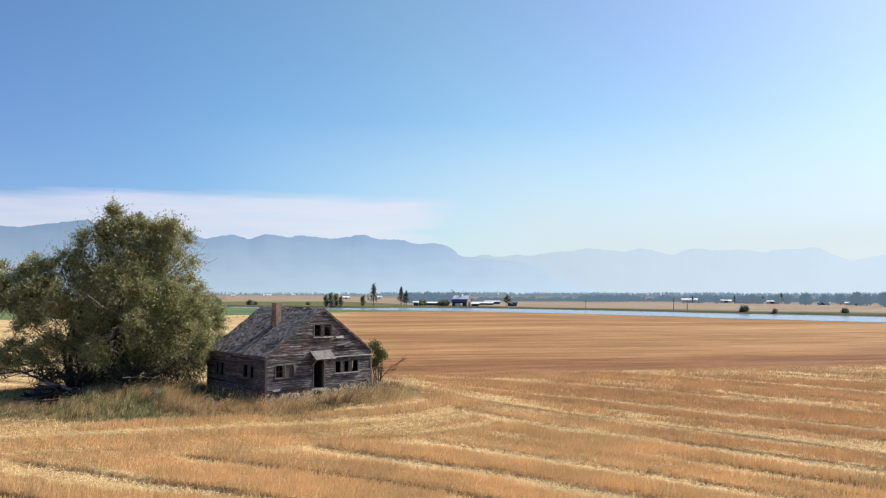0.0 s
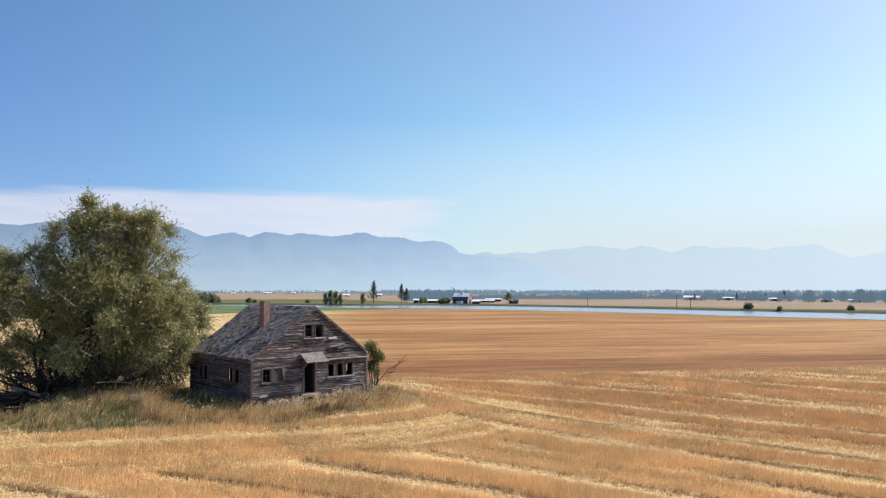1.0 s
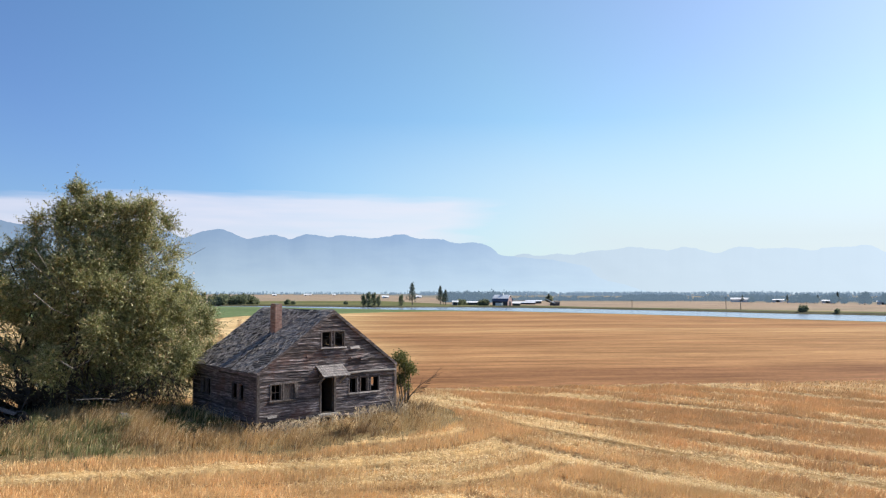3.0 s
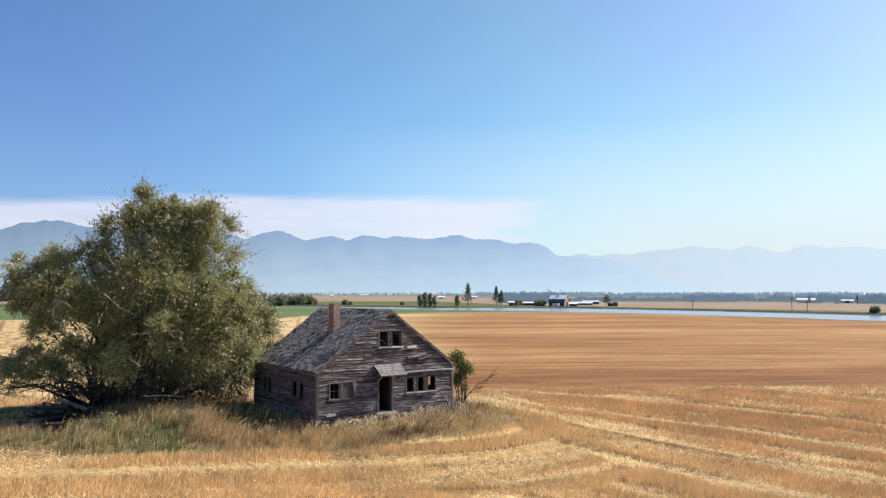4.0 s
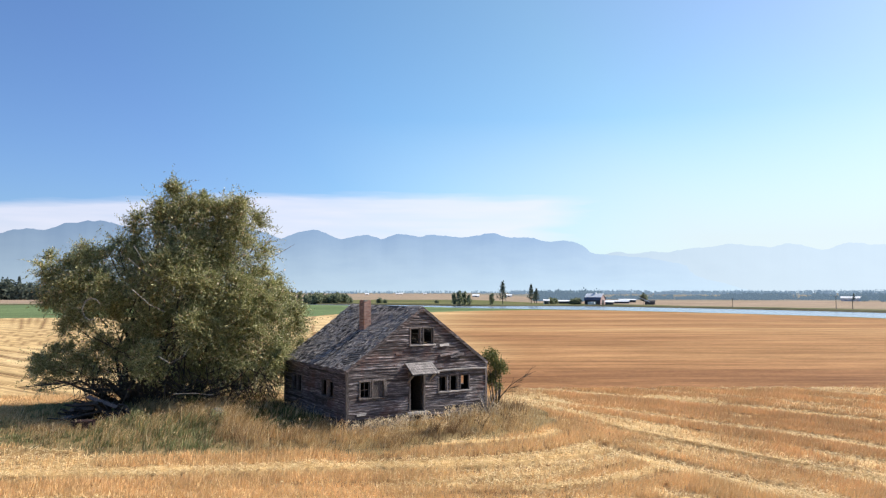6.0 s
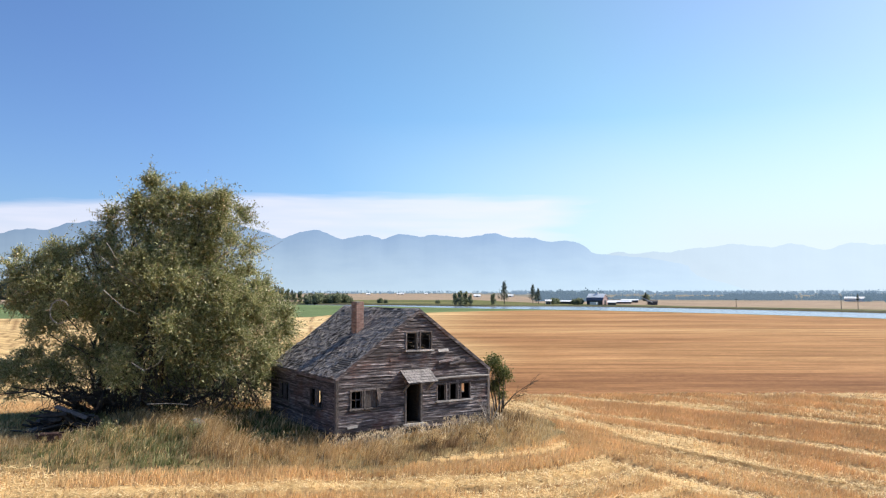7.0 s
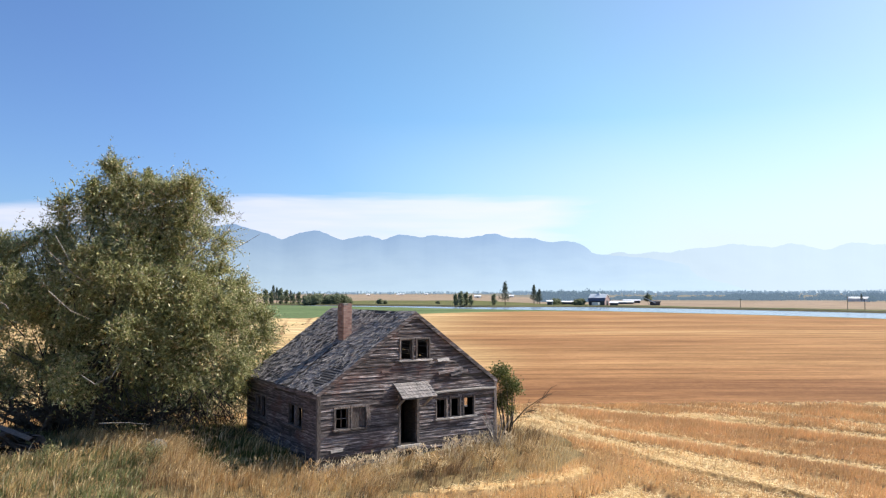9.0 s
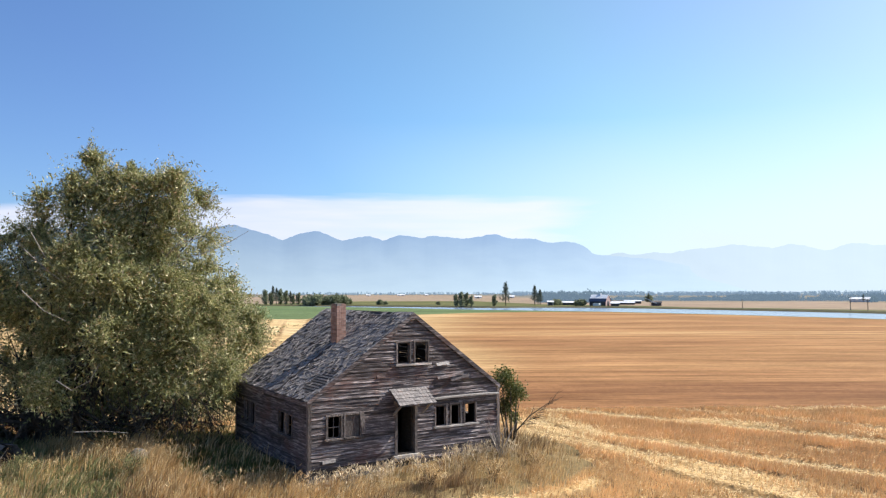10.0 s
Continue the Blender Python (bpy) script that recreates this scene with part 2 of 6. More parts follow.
M_HAZEWOOD = haze_woods("far_wood_haze_glow", (0.05, 0.065, 0.05), (0.1, 0.145, 0.2))
M_HAZELEAF = haze_woods("broad_tree_haze_glow", (0.08, 0.1, 0.06), (0.085, 0.125, 0.175))
# bank leaves and pine needles: haze is put into their paled base colours
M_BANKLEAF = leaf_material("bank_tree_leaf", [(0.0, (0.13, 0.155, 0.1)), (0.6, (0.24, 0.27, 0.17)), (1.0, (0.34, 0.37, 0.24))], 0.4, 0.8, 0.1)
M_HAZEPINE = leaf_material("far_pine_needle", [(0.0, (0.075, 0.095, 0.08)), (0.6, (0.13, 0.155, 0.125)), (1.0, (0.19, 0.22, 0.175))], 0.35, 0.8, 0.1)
M_HAZEWOOD_FAR = haze_woods("horizon_wood_haze_glow", (0.05, 0.065, 0.055), (0.14, 0.2, 0.28))


def field_material(name, stops, along, across, band_stops, grain=3.0, cover=None, low=None, track_shade=None, grit_mix=0.5):
    """Cropped land: shades run in long bands along the rows (the UV's x counts metres across the rows, y along them).
    cover, low and the last one: the shades where straw lies all over or stubble looks sunlit, where the stubble was cut
    low and where wheels bared the soil, with the stubble step's shadow painted in."""
    m, n, l, b = material(name)
    uv = n.new("ShaderNodeUVMap")
    uv.uv_map = "rows"
    obj = n.new("ShaderNodeTexCoord").outputs["Object"]
    band = noise_tex(n, l, uv.outputs[0], 1.0, 4, 0.6, (across, along, 1))
    fine = noise_tex(n, l, uv.outputs[0], 1.0, 3, 0.6, (across * 9, along * 12, 1))
    streak = noise_tex(n, l, uv.outputs[0], 1.0, 5, 0.7, (across * 40, along * 50, 1))
    grit = noise_tex(n, l, obj, grain, 5, 0.7)
    patch = noise_tex(n, l, obj, 0.025, 3, 0.5)
    col = ramp(n, l, band, stops)
    # the third is bared soil, darkened further to paint the step's shadow
    for attr, shades in (("sunlit_straw_cover", cover), ("low_cut", low), ("shaded_track", track_shade)):
        if shades:
            at = n.new("ShaderNodeAttribute")
            at.attribute_name = attr
            col = mixc(n, l, at.outputs["Fac"], col, ramp(n, l, band, shades))
    if cover:
        # thin darker lines along the rows in the pale cover
        sep = n.new("ShaderNodeSeparateXYZ")
        l.new(uv.outputs[0], sep.inputs[0])
        fr = n.new("ShaderNodeMath")
        fr.operation = "PINGPONG"
        fr.inputs[1].default_value = 1.8
        l.new(sep.outputs[0], fr.inputs[0])
        line = ramp(n, l, fr.outputs[0], [(0.16, (1, 1, 1)), (0.36, (0, 0, 0))])
        on = n.new("ShaderNodeMath")
        on.operation, on.use_clamp = "MULTIPLY_ADD", True
        on.inputs[1].default_value, on.inputs[2].default_value = 5.0, -3.7
        at = n.new("ShaderNodeAttribute")
        at.attribute_name = "sunlit_straw_cover"
        l.new(at.outputs["Fac"], on.inputs[0])
        both = n.new("ShaderNodeMath")
        both.operation = "MULTIPLY"
        l.new(line, both.inputs[0])
        l.new(on.outputs[0], both.inputs[1])
        col = mixc(n, l, both.outputs[0], col, (0.32, 0.215, 0.1))
        # the combed block: wavering combine lines a swath apart, worn through in places
        wave = n.new("ShaderNodeMath")
        wave.operation = "MULTIPLY_ADD"
        wave.inputs[1].default_value = 1.3
        l.new(noise_tex(n, l, obj, 0.06, 2, 0.5), wave.inputs[0])
        l.new(sep.outputs[0], wave.inputs[2])
        comb = n.new("ShaderNodeMath")
        comb.operation = "PINGPONG"
        comb.inputs[1].default_value = 1.7
        l.new(wave.outputs[0], comb.inputs[0])
        lines = mixc(n, l, 1.0, ramp(n, l, comb.outputs[0], [(0.08, (1, 1, 1)), (0.28, (0, 0, 0))]), ramp(n, l, noise_tex(n, l, uv.outputs[0], 1.0, 3, 0.6, (0.29, 0.008, 1)), [(0.4, (0, 0, 0)), (0.6, (1, 1, 1))]), "MULTIPLY")
        at = n.new("ShaderNodeAttribute")
        at.attribute_name = "combed"
        col = mixc(n, l, mixc(n, l, 1.0, lines, at.outputs["Color"], "MULTIPLY"), col, mixc(n, l, 1.0, col, (0.6, 0.54, 0.5), "MULTIPLY"))
    col = mixc(n, l, 0.85, col, ramp(n, l, fine, band_stops), "MULTIPLY")
    col = mixc(n, l, 0.6, col, ramp(n, l, streak, [(0.32, (0.6, 0.57, 0.55)), (0.68, (1.4, 1.4, 1.4))]), "MULTIPLY")
    col = mixc(n, l, 0.5, col, ramp(n, l, noise_tex(n, l, obj, 1.6, 4, 0.7), [(0.3, (0.75, 0.73, 0.71)), (0.7, (1.25, 1.25, 1.25))]), "MULTIPLY")
    col = mixc(n, l, grit_mix, col, ramp(n, l, grit, [(0.25, (0.6, 0.6, 0.6)), (0.75, (1.35, 1.35, 1.35))]), "MULTIPLY")
    col = mixc(n, l, 0.5, col, ramp(n, l, patch, [(0.35, (0.82, 0.78, 0.72)), (0.65, (1.15, 1.15, 1.15))]), "MULTIPLY")
    l.new(col, b.inputs["Base Color"])
    b.inputs["Roughness"].default_value = 0.95
    b.inputs["Specular IOR Level"].default_value = 0.1
    bump(n, l, b, grit, 1.1 * grit_mix, 0.05)
    return m


M_FIELD = field_material("stubble_field", [(0.34, (0.235, 0.114, 0.048)), (0.45, (0.3, 0.158, 0.068)), (0.55, (0.35, 0.198, 0.086)), (0.68, (0.435, 0.275, 0.13))], 0.004, 0.045, [(0.36, (0.7, 0.66, 0.62)), (0.5, (1.0, 1.0, 1.0)), (0.64, (1.25, 1.27, 1.3))],
                         cover=[(0.34, (0.44, 0.3, 0.135)), (0.5, (0.53, 0.38, 0.185)), (0.68, (0.61, 0.465, 0.255))], low=[(0.34, (0.19, 0.09, 0.04)), (0.5, (0.275, 0.14, 0.06)), (0.68, (0.36, 0.2, 0.09))], track_shade=[(0.34, (0.15, 0.08, 0.034)), (0.68, (0.26, 0.155, 0.07))], grit_mix=0.38)
M_CROP = field_material("green_crop", [(0.3, (0.09, 0.135, 0.055)), (0.7, (0.135, 0.185, 0.08))], 0.006, 0.03, [(0.3, (0.8, 0.8, 0.8)), (0.7, (1.2, 1.2, 1.2))])
M_BANK = field_material("river_bank_grass", [(0.3, (0.07, 0.085, 0.03)), (0.55, (0.13, 0.135, 0.05)), (0.7, (0.24, 0.2, 0.09))], 0.01, 0.05, [(0.3, (0.7, 0.7, 0.7)), (0.7, (1.25, 1.25, 1.25))], 0.6)
M_BARE = field_material("dark_bank_earth", [(0.3, (0.05, 0.05, 0.03)), (0.7, (0.11, 0.105, 0.06))], 0.02, 0.2, [(0.3, (0.7, 0.7, 0.7)), (0.7, (1.25, 1.25, 1.25))], 0.6)
# far fields and plain: distance haze is mixed into these greyed colours
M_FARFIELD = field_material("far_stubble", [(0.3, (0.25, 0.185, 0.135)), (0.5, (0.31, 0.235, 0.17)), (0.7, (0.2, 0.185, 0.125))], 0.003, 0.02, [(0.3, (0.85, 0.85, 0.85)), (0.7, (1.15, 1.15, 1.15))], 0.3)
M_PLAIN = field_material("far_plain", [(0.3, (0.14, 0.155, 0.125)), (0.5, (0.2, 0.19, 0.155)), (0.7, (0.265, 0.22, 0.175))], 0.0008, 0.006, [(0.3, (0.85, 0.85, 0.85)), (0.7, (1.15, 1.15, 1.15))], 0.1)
M_SOIL = field_material("weedy_soil", [(0.3, (0.11, 0.085, 0.042)), (0.5, (0.19, 0.142, 0.068)), (0.7, (0.29, 0.215, 0.105))], 0.3, 0.3, [(0.3, (0.7, 0.7, 0.7)), (0.7, (1.25, 1.25, 1.25))], 4.0)


def water_material():
    m, n, l, b = material("river_water")
    co = n.new("ShaderNodeTexCoord").outputs["Object"]
    b.inputs["Base Color"].default_value = (0.2, 0.255, 0.32, 1)
    b.inputs["Roughness"].default_value = 0.22
    b.inputs["IOR"].default_value = 1.33
    bump(n, l, b, noise_tex(n, l, co, 0.8, 3, 0.5), 0.25, 0.06)
    return m


M_WATER = water_material()


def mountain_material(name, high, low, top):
    """Far mountains, with many kilometres of haze painted on as emission that pales towards the plain."""
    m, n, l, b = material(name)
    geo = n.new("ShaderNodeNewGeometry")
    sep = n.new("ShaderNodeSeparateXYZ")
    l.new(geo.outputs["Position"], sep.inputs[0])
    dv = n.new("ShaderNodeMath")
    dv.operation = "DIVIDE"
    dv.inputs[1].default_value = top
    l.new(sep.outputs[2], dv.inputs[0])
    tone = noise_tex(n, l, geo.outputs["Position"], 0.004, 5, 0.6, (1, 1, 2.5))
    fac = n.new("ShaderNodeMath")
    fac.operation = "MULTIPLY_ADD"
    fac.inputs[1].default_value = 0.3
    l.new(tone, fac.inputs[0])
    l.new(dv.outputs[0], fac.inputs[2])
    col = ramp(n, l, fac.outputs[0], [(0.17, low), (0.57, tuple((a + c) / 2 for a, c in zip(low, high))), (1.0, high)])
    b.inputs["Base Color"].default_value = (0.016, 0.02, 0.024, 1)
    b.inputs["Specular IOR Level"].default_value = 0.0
    # the painted haze is brighter towards the sun's side of the valley
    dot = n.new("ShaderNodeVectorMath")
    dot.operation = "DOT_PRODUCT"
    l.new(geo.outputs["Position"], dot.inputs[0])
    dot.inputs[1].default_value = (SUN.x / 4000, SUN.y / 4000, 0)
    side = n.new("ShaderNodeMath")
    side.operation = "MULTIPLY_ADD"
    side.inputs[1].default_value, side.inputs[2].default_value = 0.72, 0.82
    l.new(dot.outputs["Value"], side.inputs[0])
    # sunward the emission colour is also mixed to a paler painted haze
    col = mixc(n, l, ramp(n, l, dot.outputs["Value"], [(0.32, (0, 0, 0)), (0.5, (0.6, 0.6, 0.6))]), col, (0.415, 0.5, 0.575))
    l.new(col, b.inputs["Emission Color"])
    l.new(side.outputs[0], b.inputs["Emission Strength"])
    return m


M_RANGE = mountain_material("near_range_haze_glow", (0.213, 0.318, 0.49), (0.41, 0.53, 0.64), 420)
M_RANGE_FAR = mountain_material("far_range_haze_glow", (0.325, 0.41, 0.505), (0.43, 0.515, 0.585), 330)


# ---- building helpers ----
def mesh_object(name, verts, faces, mats, parent=None, label="", smooth=False):
    me = bpy.data.meshes.new(name)
    if isinstance(faces, np.ndarray):
        n, k = faces.shape
        me.vertices.add(len(verts))
        me.vertices.foreach_set("co", np.asarray(verts, np.float32).ravel())
        me.loops.add(n * k)
        me.loops.foreach_set("vertex_index", faces.astype(np.int32).ravel())
        me.polygons.add(n)
        me.polygons.foreach_set("loop_start", np.arange(0, n * k, k, dtype=np.int32))
        me.update(calc_edges=True)
    else:
        me.from_pydata(verts, [], faces)
    for m in mats if isinstance(mats, (list, tuple)) else [mats]:
        me.materials.append(m)
    if smooth:
        me.polygons.foreach_set("use_smooth", [True] * len(me.polygons))
    ob = new(name, me)
    ob.parent = parent
    if label:
        tagged(ob, label)
    return ob


def part(name, bm, mat, parent, label="", smooth=False):
    """Links a bmesh as one mesh object under a thing or under a part."""
    me = bpy.data.meshes.new(name)
    bmesh.ops.recalc_face_normals(bm, faces=bm.faces)
    bm.to_mesh(me)
    bm.free()
    me.materials.append(mat)
    if smooth:
        me.polygons.foreach_set("use_smooth", [True] * len(me.polygons))
    ob = new(name, me)
    ob.parent = parent
    if label:
        tagged(ob, label)
    return ob


def thing(name, label, category, loc=(0, 0, 0), rz=0.0, group="", kind=""):
    ob = new(name)
    ob.matrix_basis = pose(*loc, 0, 0, rz)
    return tagged(ob, label, category, group, kind)


def hexa(bm, pts):
    """A solid from eight corners: four below, four above, both going round the same way."""
    v = [bm.verts.new(p) for p in pts]
    for f in ((3, 2, 1, 0), (4, 5, 6, 7), (0, 1, 5, 4), (1, 2, 6, 5), (2, 3, 7, 6), (3, 0, 4, 7)):
        bm.faces.new([v[i] for i in f])


def box(bm, x0, y0, z0, x1, y1, z1):
    hexa(bm, [(x0, y0, z0), (x1, y0, z0), (x1, y1, z0), (x0, y1, z0), (x0, y0, z1), (x1, y0, z1), (x1, y1, z1), (x0, y1, z1)])


def boxes(*items):
    bm = bmesh.new()
    for it in items:
        box(bm, *it)
    return bm


def tube(bm, pts, radii, sides=6):
    """A tapered limb along a line of points."""
    rings = []
    for i, p in enumerate(pts):
        p = Vector(p)
        d = Vector(pts[min(i + 1, len(pts) - 1)]) - Vector(pts[max(i - 1, 0)])
        q = d.to_track_quat("Z", "Y")
        rings.append([bm.verts.new(p + q @ Vector((radii[i] * math.cos(a), radii[i] * math.sin(a), 0))) for a in [2 * math.pi * k / sides for k in range(sides)]])
    for a, b in zip(rings, rings[1:]):
        for k in range(sides):
            bm.faces.new((a[k], a[(k + 1) % sides], b[(k + 1) % sides], b[k]))
    bm.faces.new(rings[0][::-1])
    bm.faces.new(rings[-1])


def smoothstep(a, b, x):
    t = np.clip((x - a) / (b - a), 0, 1)
    return t * t * (3 - 2 * t)


# ---- the lie of the land ----
HUB = np.array((-14.8, -29.9))      # the plan's bearings are taken from here
HEADING = 33.35                     # degrees clockwise from +y of bearing nought
FLAT = -1.1
SLANT_EDGE = 20.9                   # where the slanting far block begins
ISLE_A, ISLE_B = np.array((-15.5, 12.9)), np.array((6.3, 1.6))


def rng_noise(x, y, scale, seed=0.0):
    """Smooth hills and hollows out of a few sines."""
    s = 0
    for i, (a, b, c) in enumerate(((1.0, 0.31, 0.3), (-0.52, 0.93, 1.7), (0.27, -1.21, 4.1), (1.37, 0.84, 2.6), (-1.9, 0.6, 0.9), (0.7, 2.1, 5.2))):
        s = s + np.sin((a * x + b * y) / scale + c + seed * (i + 1.3)) / (1 + 0.35 * i)
    return s / 3.2


def isle_distance(x, y):
    """How far a place lies from the middle line of the uncut strip round the house."""
    ab = ISLE_B - ISLE_A
    t = np.clip(((x - ISLE_A[0]) * ab[0] + (y - ISLE_A[1]) * ab[1]) / (ab @ ab), 0, 1)
    return np.hypot(x - ISLE_A[0] - t * ab[0], y - ISLE_A[1] - t * ab[1])


def isle_edge(x, y):
    front = smoothstep(5, -1, x) * smoothstep(0, -2, y - 12.9 + 0.518 * (x + 15.5))
    return 5.5 + 1.7 * front + 0.75 * rng_noise(x, y, 2.3) + 0.4 * rng_noise(x, y, 0.7, 2.0) - 2.0 * smoothstep(-7, -13, x)


def lean_of(x, y):
    """Bearing from the hub, in degrees off its heading."""
    return np.degrees(np.arctan2(x - HUB[0], y - HUB[1])) - HEADING


SPAN = 3.45                         # metres from one wheel line to the next


def rows_across(x, y):
    """Metres across the combine's rows. Three blocks: the main one, whose rows bend round, the headland before the weedy strip and the far block cut on the slant."""
    turn = y + 17 - 0.48 * np.clip(x, -20, 40)
    s = x + 0.07 * y + 0.93 * np.logaddexp(0, turn / 3.0) + 0.25 * rng_noise(x, y, 7.0)
    d = isle_distance(x, y)
    head = (d - 9.2 + 0.2 * rng_noise(x, y, 3.0)) * 1.23 + 100 * SPAN
    slant = 0.512 * x + 0.859 * y
    s = np.where((x < 8.6 + 0.5 * rng_noise(x, y, 1.7)) & (d < 12.9 + 0.8 * rng_noise(x, y, 1.5)) & (y < 18), head, s)
    s = np.where((pale_block(x, y) > 0.3) & (lean_of(x, y) < -7), x + 0.33 * y + 0.25 * rng_noise(x, y, 9.0, 3.0) + 720.0, s)
    return np.where((slant > SLANT_EDGE + 0.3 * rng_noise(x, y, 2.0)) & (lean_of(x, y) >= -7) & (x > 5), slant + 400.0, s)


def rows_along(x, y):
    return -0.45 * x + 0.9 * y


def pale_block(x, y):
    """1 on the part of the field behind the house and tree, painted paler the way sun-facing stubble looks."""
    lean = np.degrees(np.arctan2(x - HUB[0], y - HUB[1])) - HEADING
    edge = 1.0 + 3.0 * rng_noise(x, y, 11.0, 2.0)
    return smoothstep(edge + 4, edge - 6, lean) * smoothstep(15, 19, 0.55 * x + 0.835 * y + 2 * rng_noise(x, y, 5.0))


def slant_block(x, y):
    """1 on the far block that is cut on the slant: combed smooth, without windrows."""
    slant = 0.512 * x + 0.859 * y
    return smoothstep(SLANT_EDGE - 0.5, SLANT_EDGE + 0.5, slant + 0.3 * rng_noise(x, y, 2.0)) * smoothstep(-8, -6, lean_of(x, y)) * (x > 5)


def drive_line(x, y):
    """1 on the broad band of spread pale straw where the machines drove from the house's corner down the field, and its two ruts."""
    mid = np.interp(y, (-45, -23, -15, -9, -4, 0, 4.5, 9.5, 14), (22, 15.9, 14.7, 14.1, 12.9, 13.2, 14.6, 16.2, 18.5)) + 0.3 * rng_noise(x, y, 1.8, 2.0)
    wide = 1.5 + 0.8 * rng_noise(y, y * 0, 2.6, 3.0) + 0.9 * smoothstep(-3, 6, y)
    d = np.abs(x - mid)
    holes = smoothstep(-0.55, 0.1, rng_noise(x * 1.3, y * 0.45, 0.8, 4.0))
    band = smoothstep(wide + 0.5, wide - 0.5, d) * smoothstep(13, 9, y) * (0.35 + 0.65 * holes)
    second = np.interp(y, (-30, -18, -11, -4, 5, 9), (27, 29.6, 30.4, 29, 24.5, 21)) + 0.3 * rng_noise(x, y, 2.2, 6.0)
    band2 = smoothstep(0.9 + 0.5 * rng_noise(y, y * 0, 3.0, 1.0), 0.3, np.abs(x - second)) * smoothstep(9, 5, y) * smoothstep(-0.4, 0.2, rng_noise(x, y, 1.6, 8.0))
    ruts = smoothstep(0.26, 0.12, np.abs(d - 0.85)) * (np.abs(y) < 14)
    return np.maximum(band, band2), ruts * smoothstep(13, 9, y)


def strip_place(x, y):
    """Metres off the nearest wheel line, that line's number and the place along it."""
    s, a = rows_across(x, y), rows_along(x, y)
    p = (s + 0.3 * rng_noise(a, s, 2.5, 1.0)) / SPAN
    k = np.floor(p + 0.5)
    return (p - k) * SPAN, k, a, s


def slant_rim(x, y):
    """Metres that a place lies outside the slanting block's edge."""
    return SLANT_EDGE - 0.512 * x - 0.859 * y - 0.45 * rng_noise(x, y, 4.0, 5.0)


def windrow(x, y):
    """1 on the lines of flattened, pale straw beside the strips of standing stubble."""
    off, k, a, s = strip_place(x, y)
    wide = 0.45 + 0.4 * np.sin(k * 2.4 + 0.6) + 0.55 * rng_noise(a, k * 9.0, 2.2, 3.0) + 0.3 * rng_noise(a, k * 4.0, 0.7, 1.0)
    lines = smoothstep(wide + 0.1, wide - 0.1, np.abs(off + 0.62)) * (1 - slant_block(x, y))
    spread_straw = 0.9 * smoothstep(0.05, 0.35, rng_noise(s * 1.2, a * 0.3, 1.1, 2.0)) * smoothstep(17, 10, isle_distance(x, y))
    rim = slant_rim(x, y)
    edge = smoothstep(0.2, 0.5, rim) * smoothstep(1.6, 0.8, rim) * smoothstep(-0.1, 0.35, rng_noise(x, y, 3.2, 2.0)) * (x > 12)
    return np.maximum.reduce([lines, spread_straw, edge, drive_line(x, y)[0], 0.85 * pale_block(x, y)])


def wheel_line(x, y):
    """1 on the narrow low lines where a strip of standing stubble ends in a step or a wheel ran."""
    off, k, a, s = strip_place(x, y)
    wide = 0.26 + 0.12 * rng_noise(a, k * 5.0, 3.0, 7.0)
    there = smoothstep(-0.75, -0.3, rng_noise(a, k * 3.1, 3.4, 2.0))
    one = smoothstep(wide + 0.07, wide - 0.07, np.abs(off)) * there
    two = smoothstep(0.16, 0.06, np.abs(np.abs(off) - 1.72 + 0.1 * np.sin(k * 3.3))) * (np.sin(k * 1.7) > 0.1) * smoothstep(-0.2, 0.2, rng_noise(a, k * 2.3, 3.0, 4.0))
    rim = slant_rim(x, y)
    edge = smoothstep(0.32, 0.12, np.abs(rim)) * smoothstep(-0.4, 0.0, rng_noise(x, y, 2.6, 7.0)) * (x > 12)
    return np.maximum.reduce([np.maximum(one, 0.8 * two) * (1 - slant_block(x, y)), edge, drive_line(x, y)[1]])


def low_cut(x, y):
    """How far the band along the slanting block's edge is cut lower and browner."""
    slant = 0.512 * x + 0.859 * y
    return slant_block(x, y) * smoothstep(44, 25, slant + 5 * rng_noise(x, y, 9.0, 1.0))


def ground_z(x, y):
    x, y = np.asarray(x, float), np.asarray(y, float)
    d = isle_distance(np.maximum(x, -13.0), y)
    z = FLAT + 1.2 * np.exp(-((d / 9.0) ** 2)) + 0.1 * rng_noise(x, y, 14.0) * smoothstep(4, 16, d)
    near = smoothstep(130, 60, np.hypot(x - HUB[0], y - HUB[1]))
    z = z - (0.03 * windrow(x, y) + 0.17 * wheel_line(x, y)) * near + 0.02 * rng_noise(x, y, 0.35, 4.0) * near
    return z


def spread(table, bearing):
    return np.interp(bearing, [p[0] for p in table], [p[1] for p in table])


# distance of each edge from the hub by bearing: end of stubble, water's near and far edge, end of the bank's grass, end of the far fields
FIELD_END = [(-60, 236), (-30, 222), (-10, 209), (-8, 232), (-1.5, 247), (2.9, 264), (7, 281), (11, 280), (21, 250), (31, 219), (41, 204), (60, 190)]
WATER_NEAR = [(-60, 440), (-14, 425), (-10, 398), (-6, 370), (-1.5, 337), (2.9, 311), (7, 301), (11, 292), (21, 259), (31, 228), (41, 213), (60, 198)]
WATER_FAR = [(-60, 446), (-14, 431), (-10, 428), (-6, 408), (-1.5, 388), (2.9, 368), (7, 374), (11, 374), (21, 333), (31, 296), (41, 280), (60, 262)]
GRASS_END = [(-60, 470), (-14, 470), (-6, 610), (2, 600), (7, 440), (11, 420), (17, 378), (21, 358), (31, 330), (41, 312), (60, 300)]
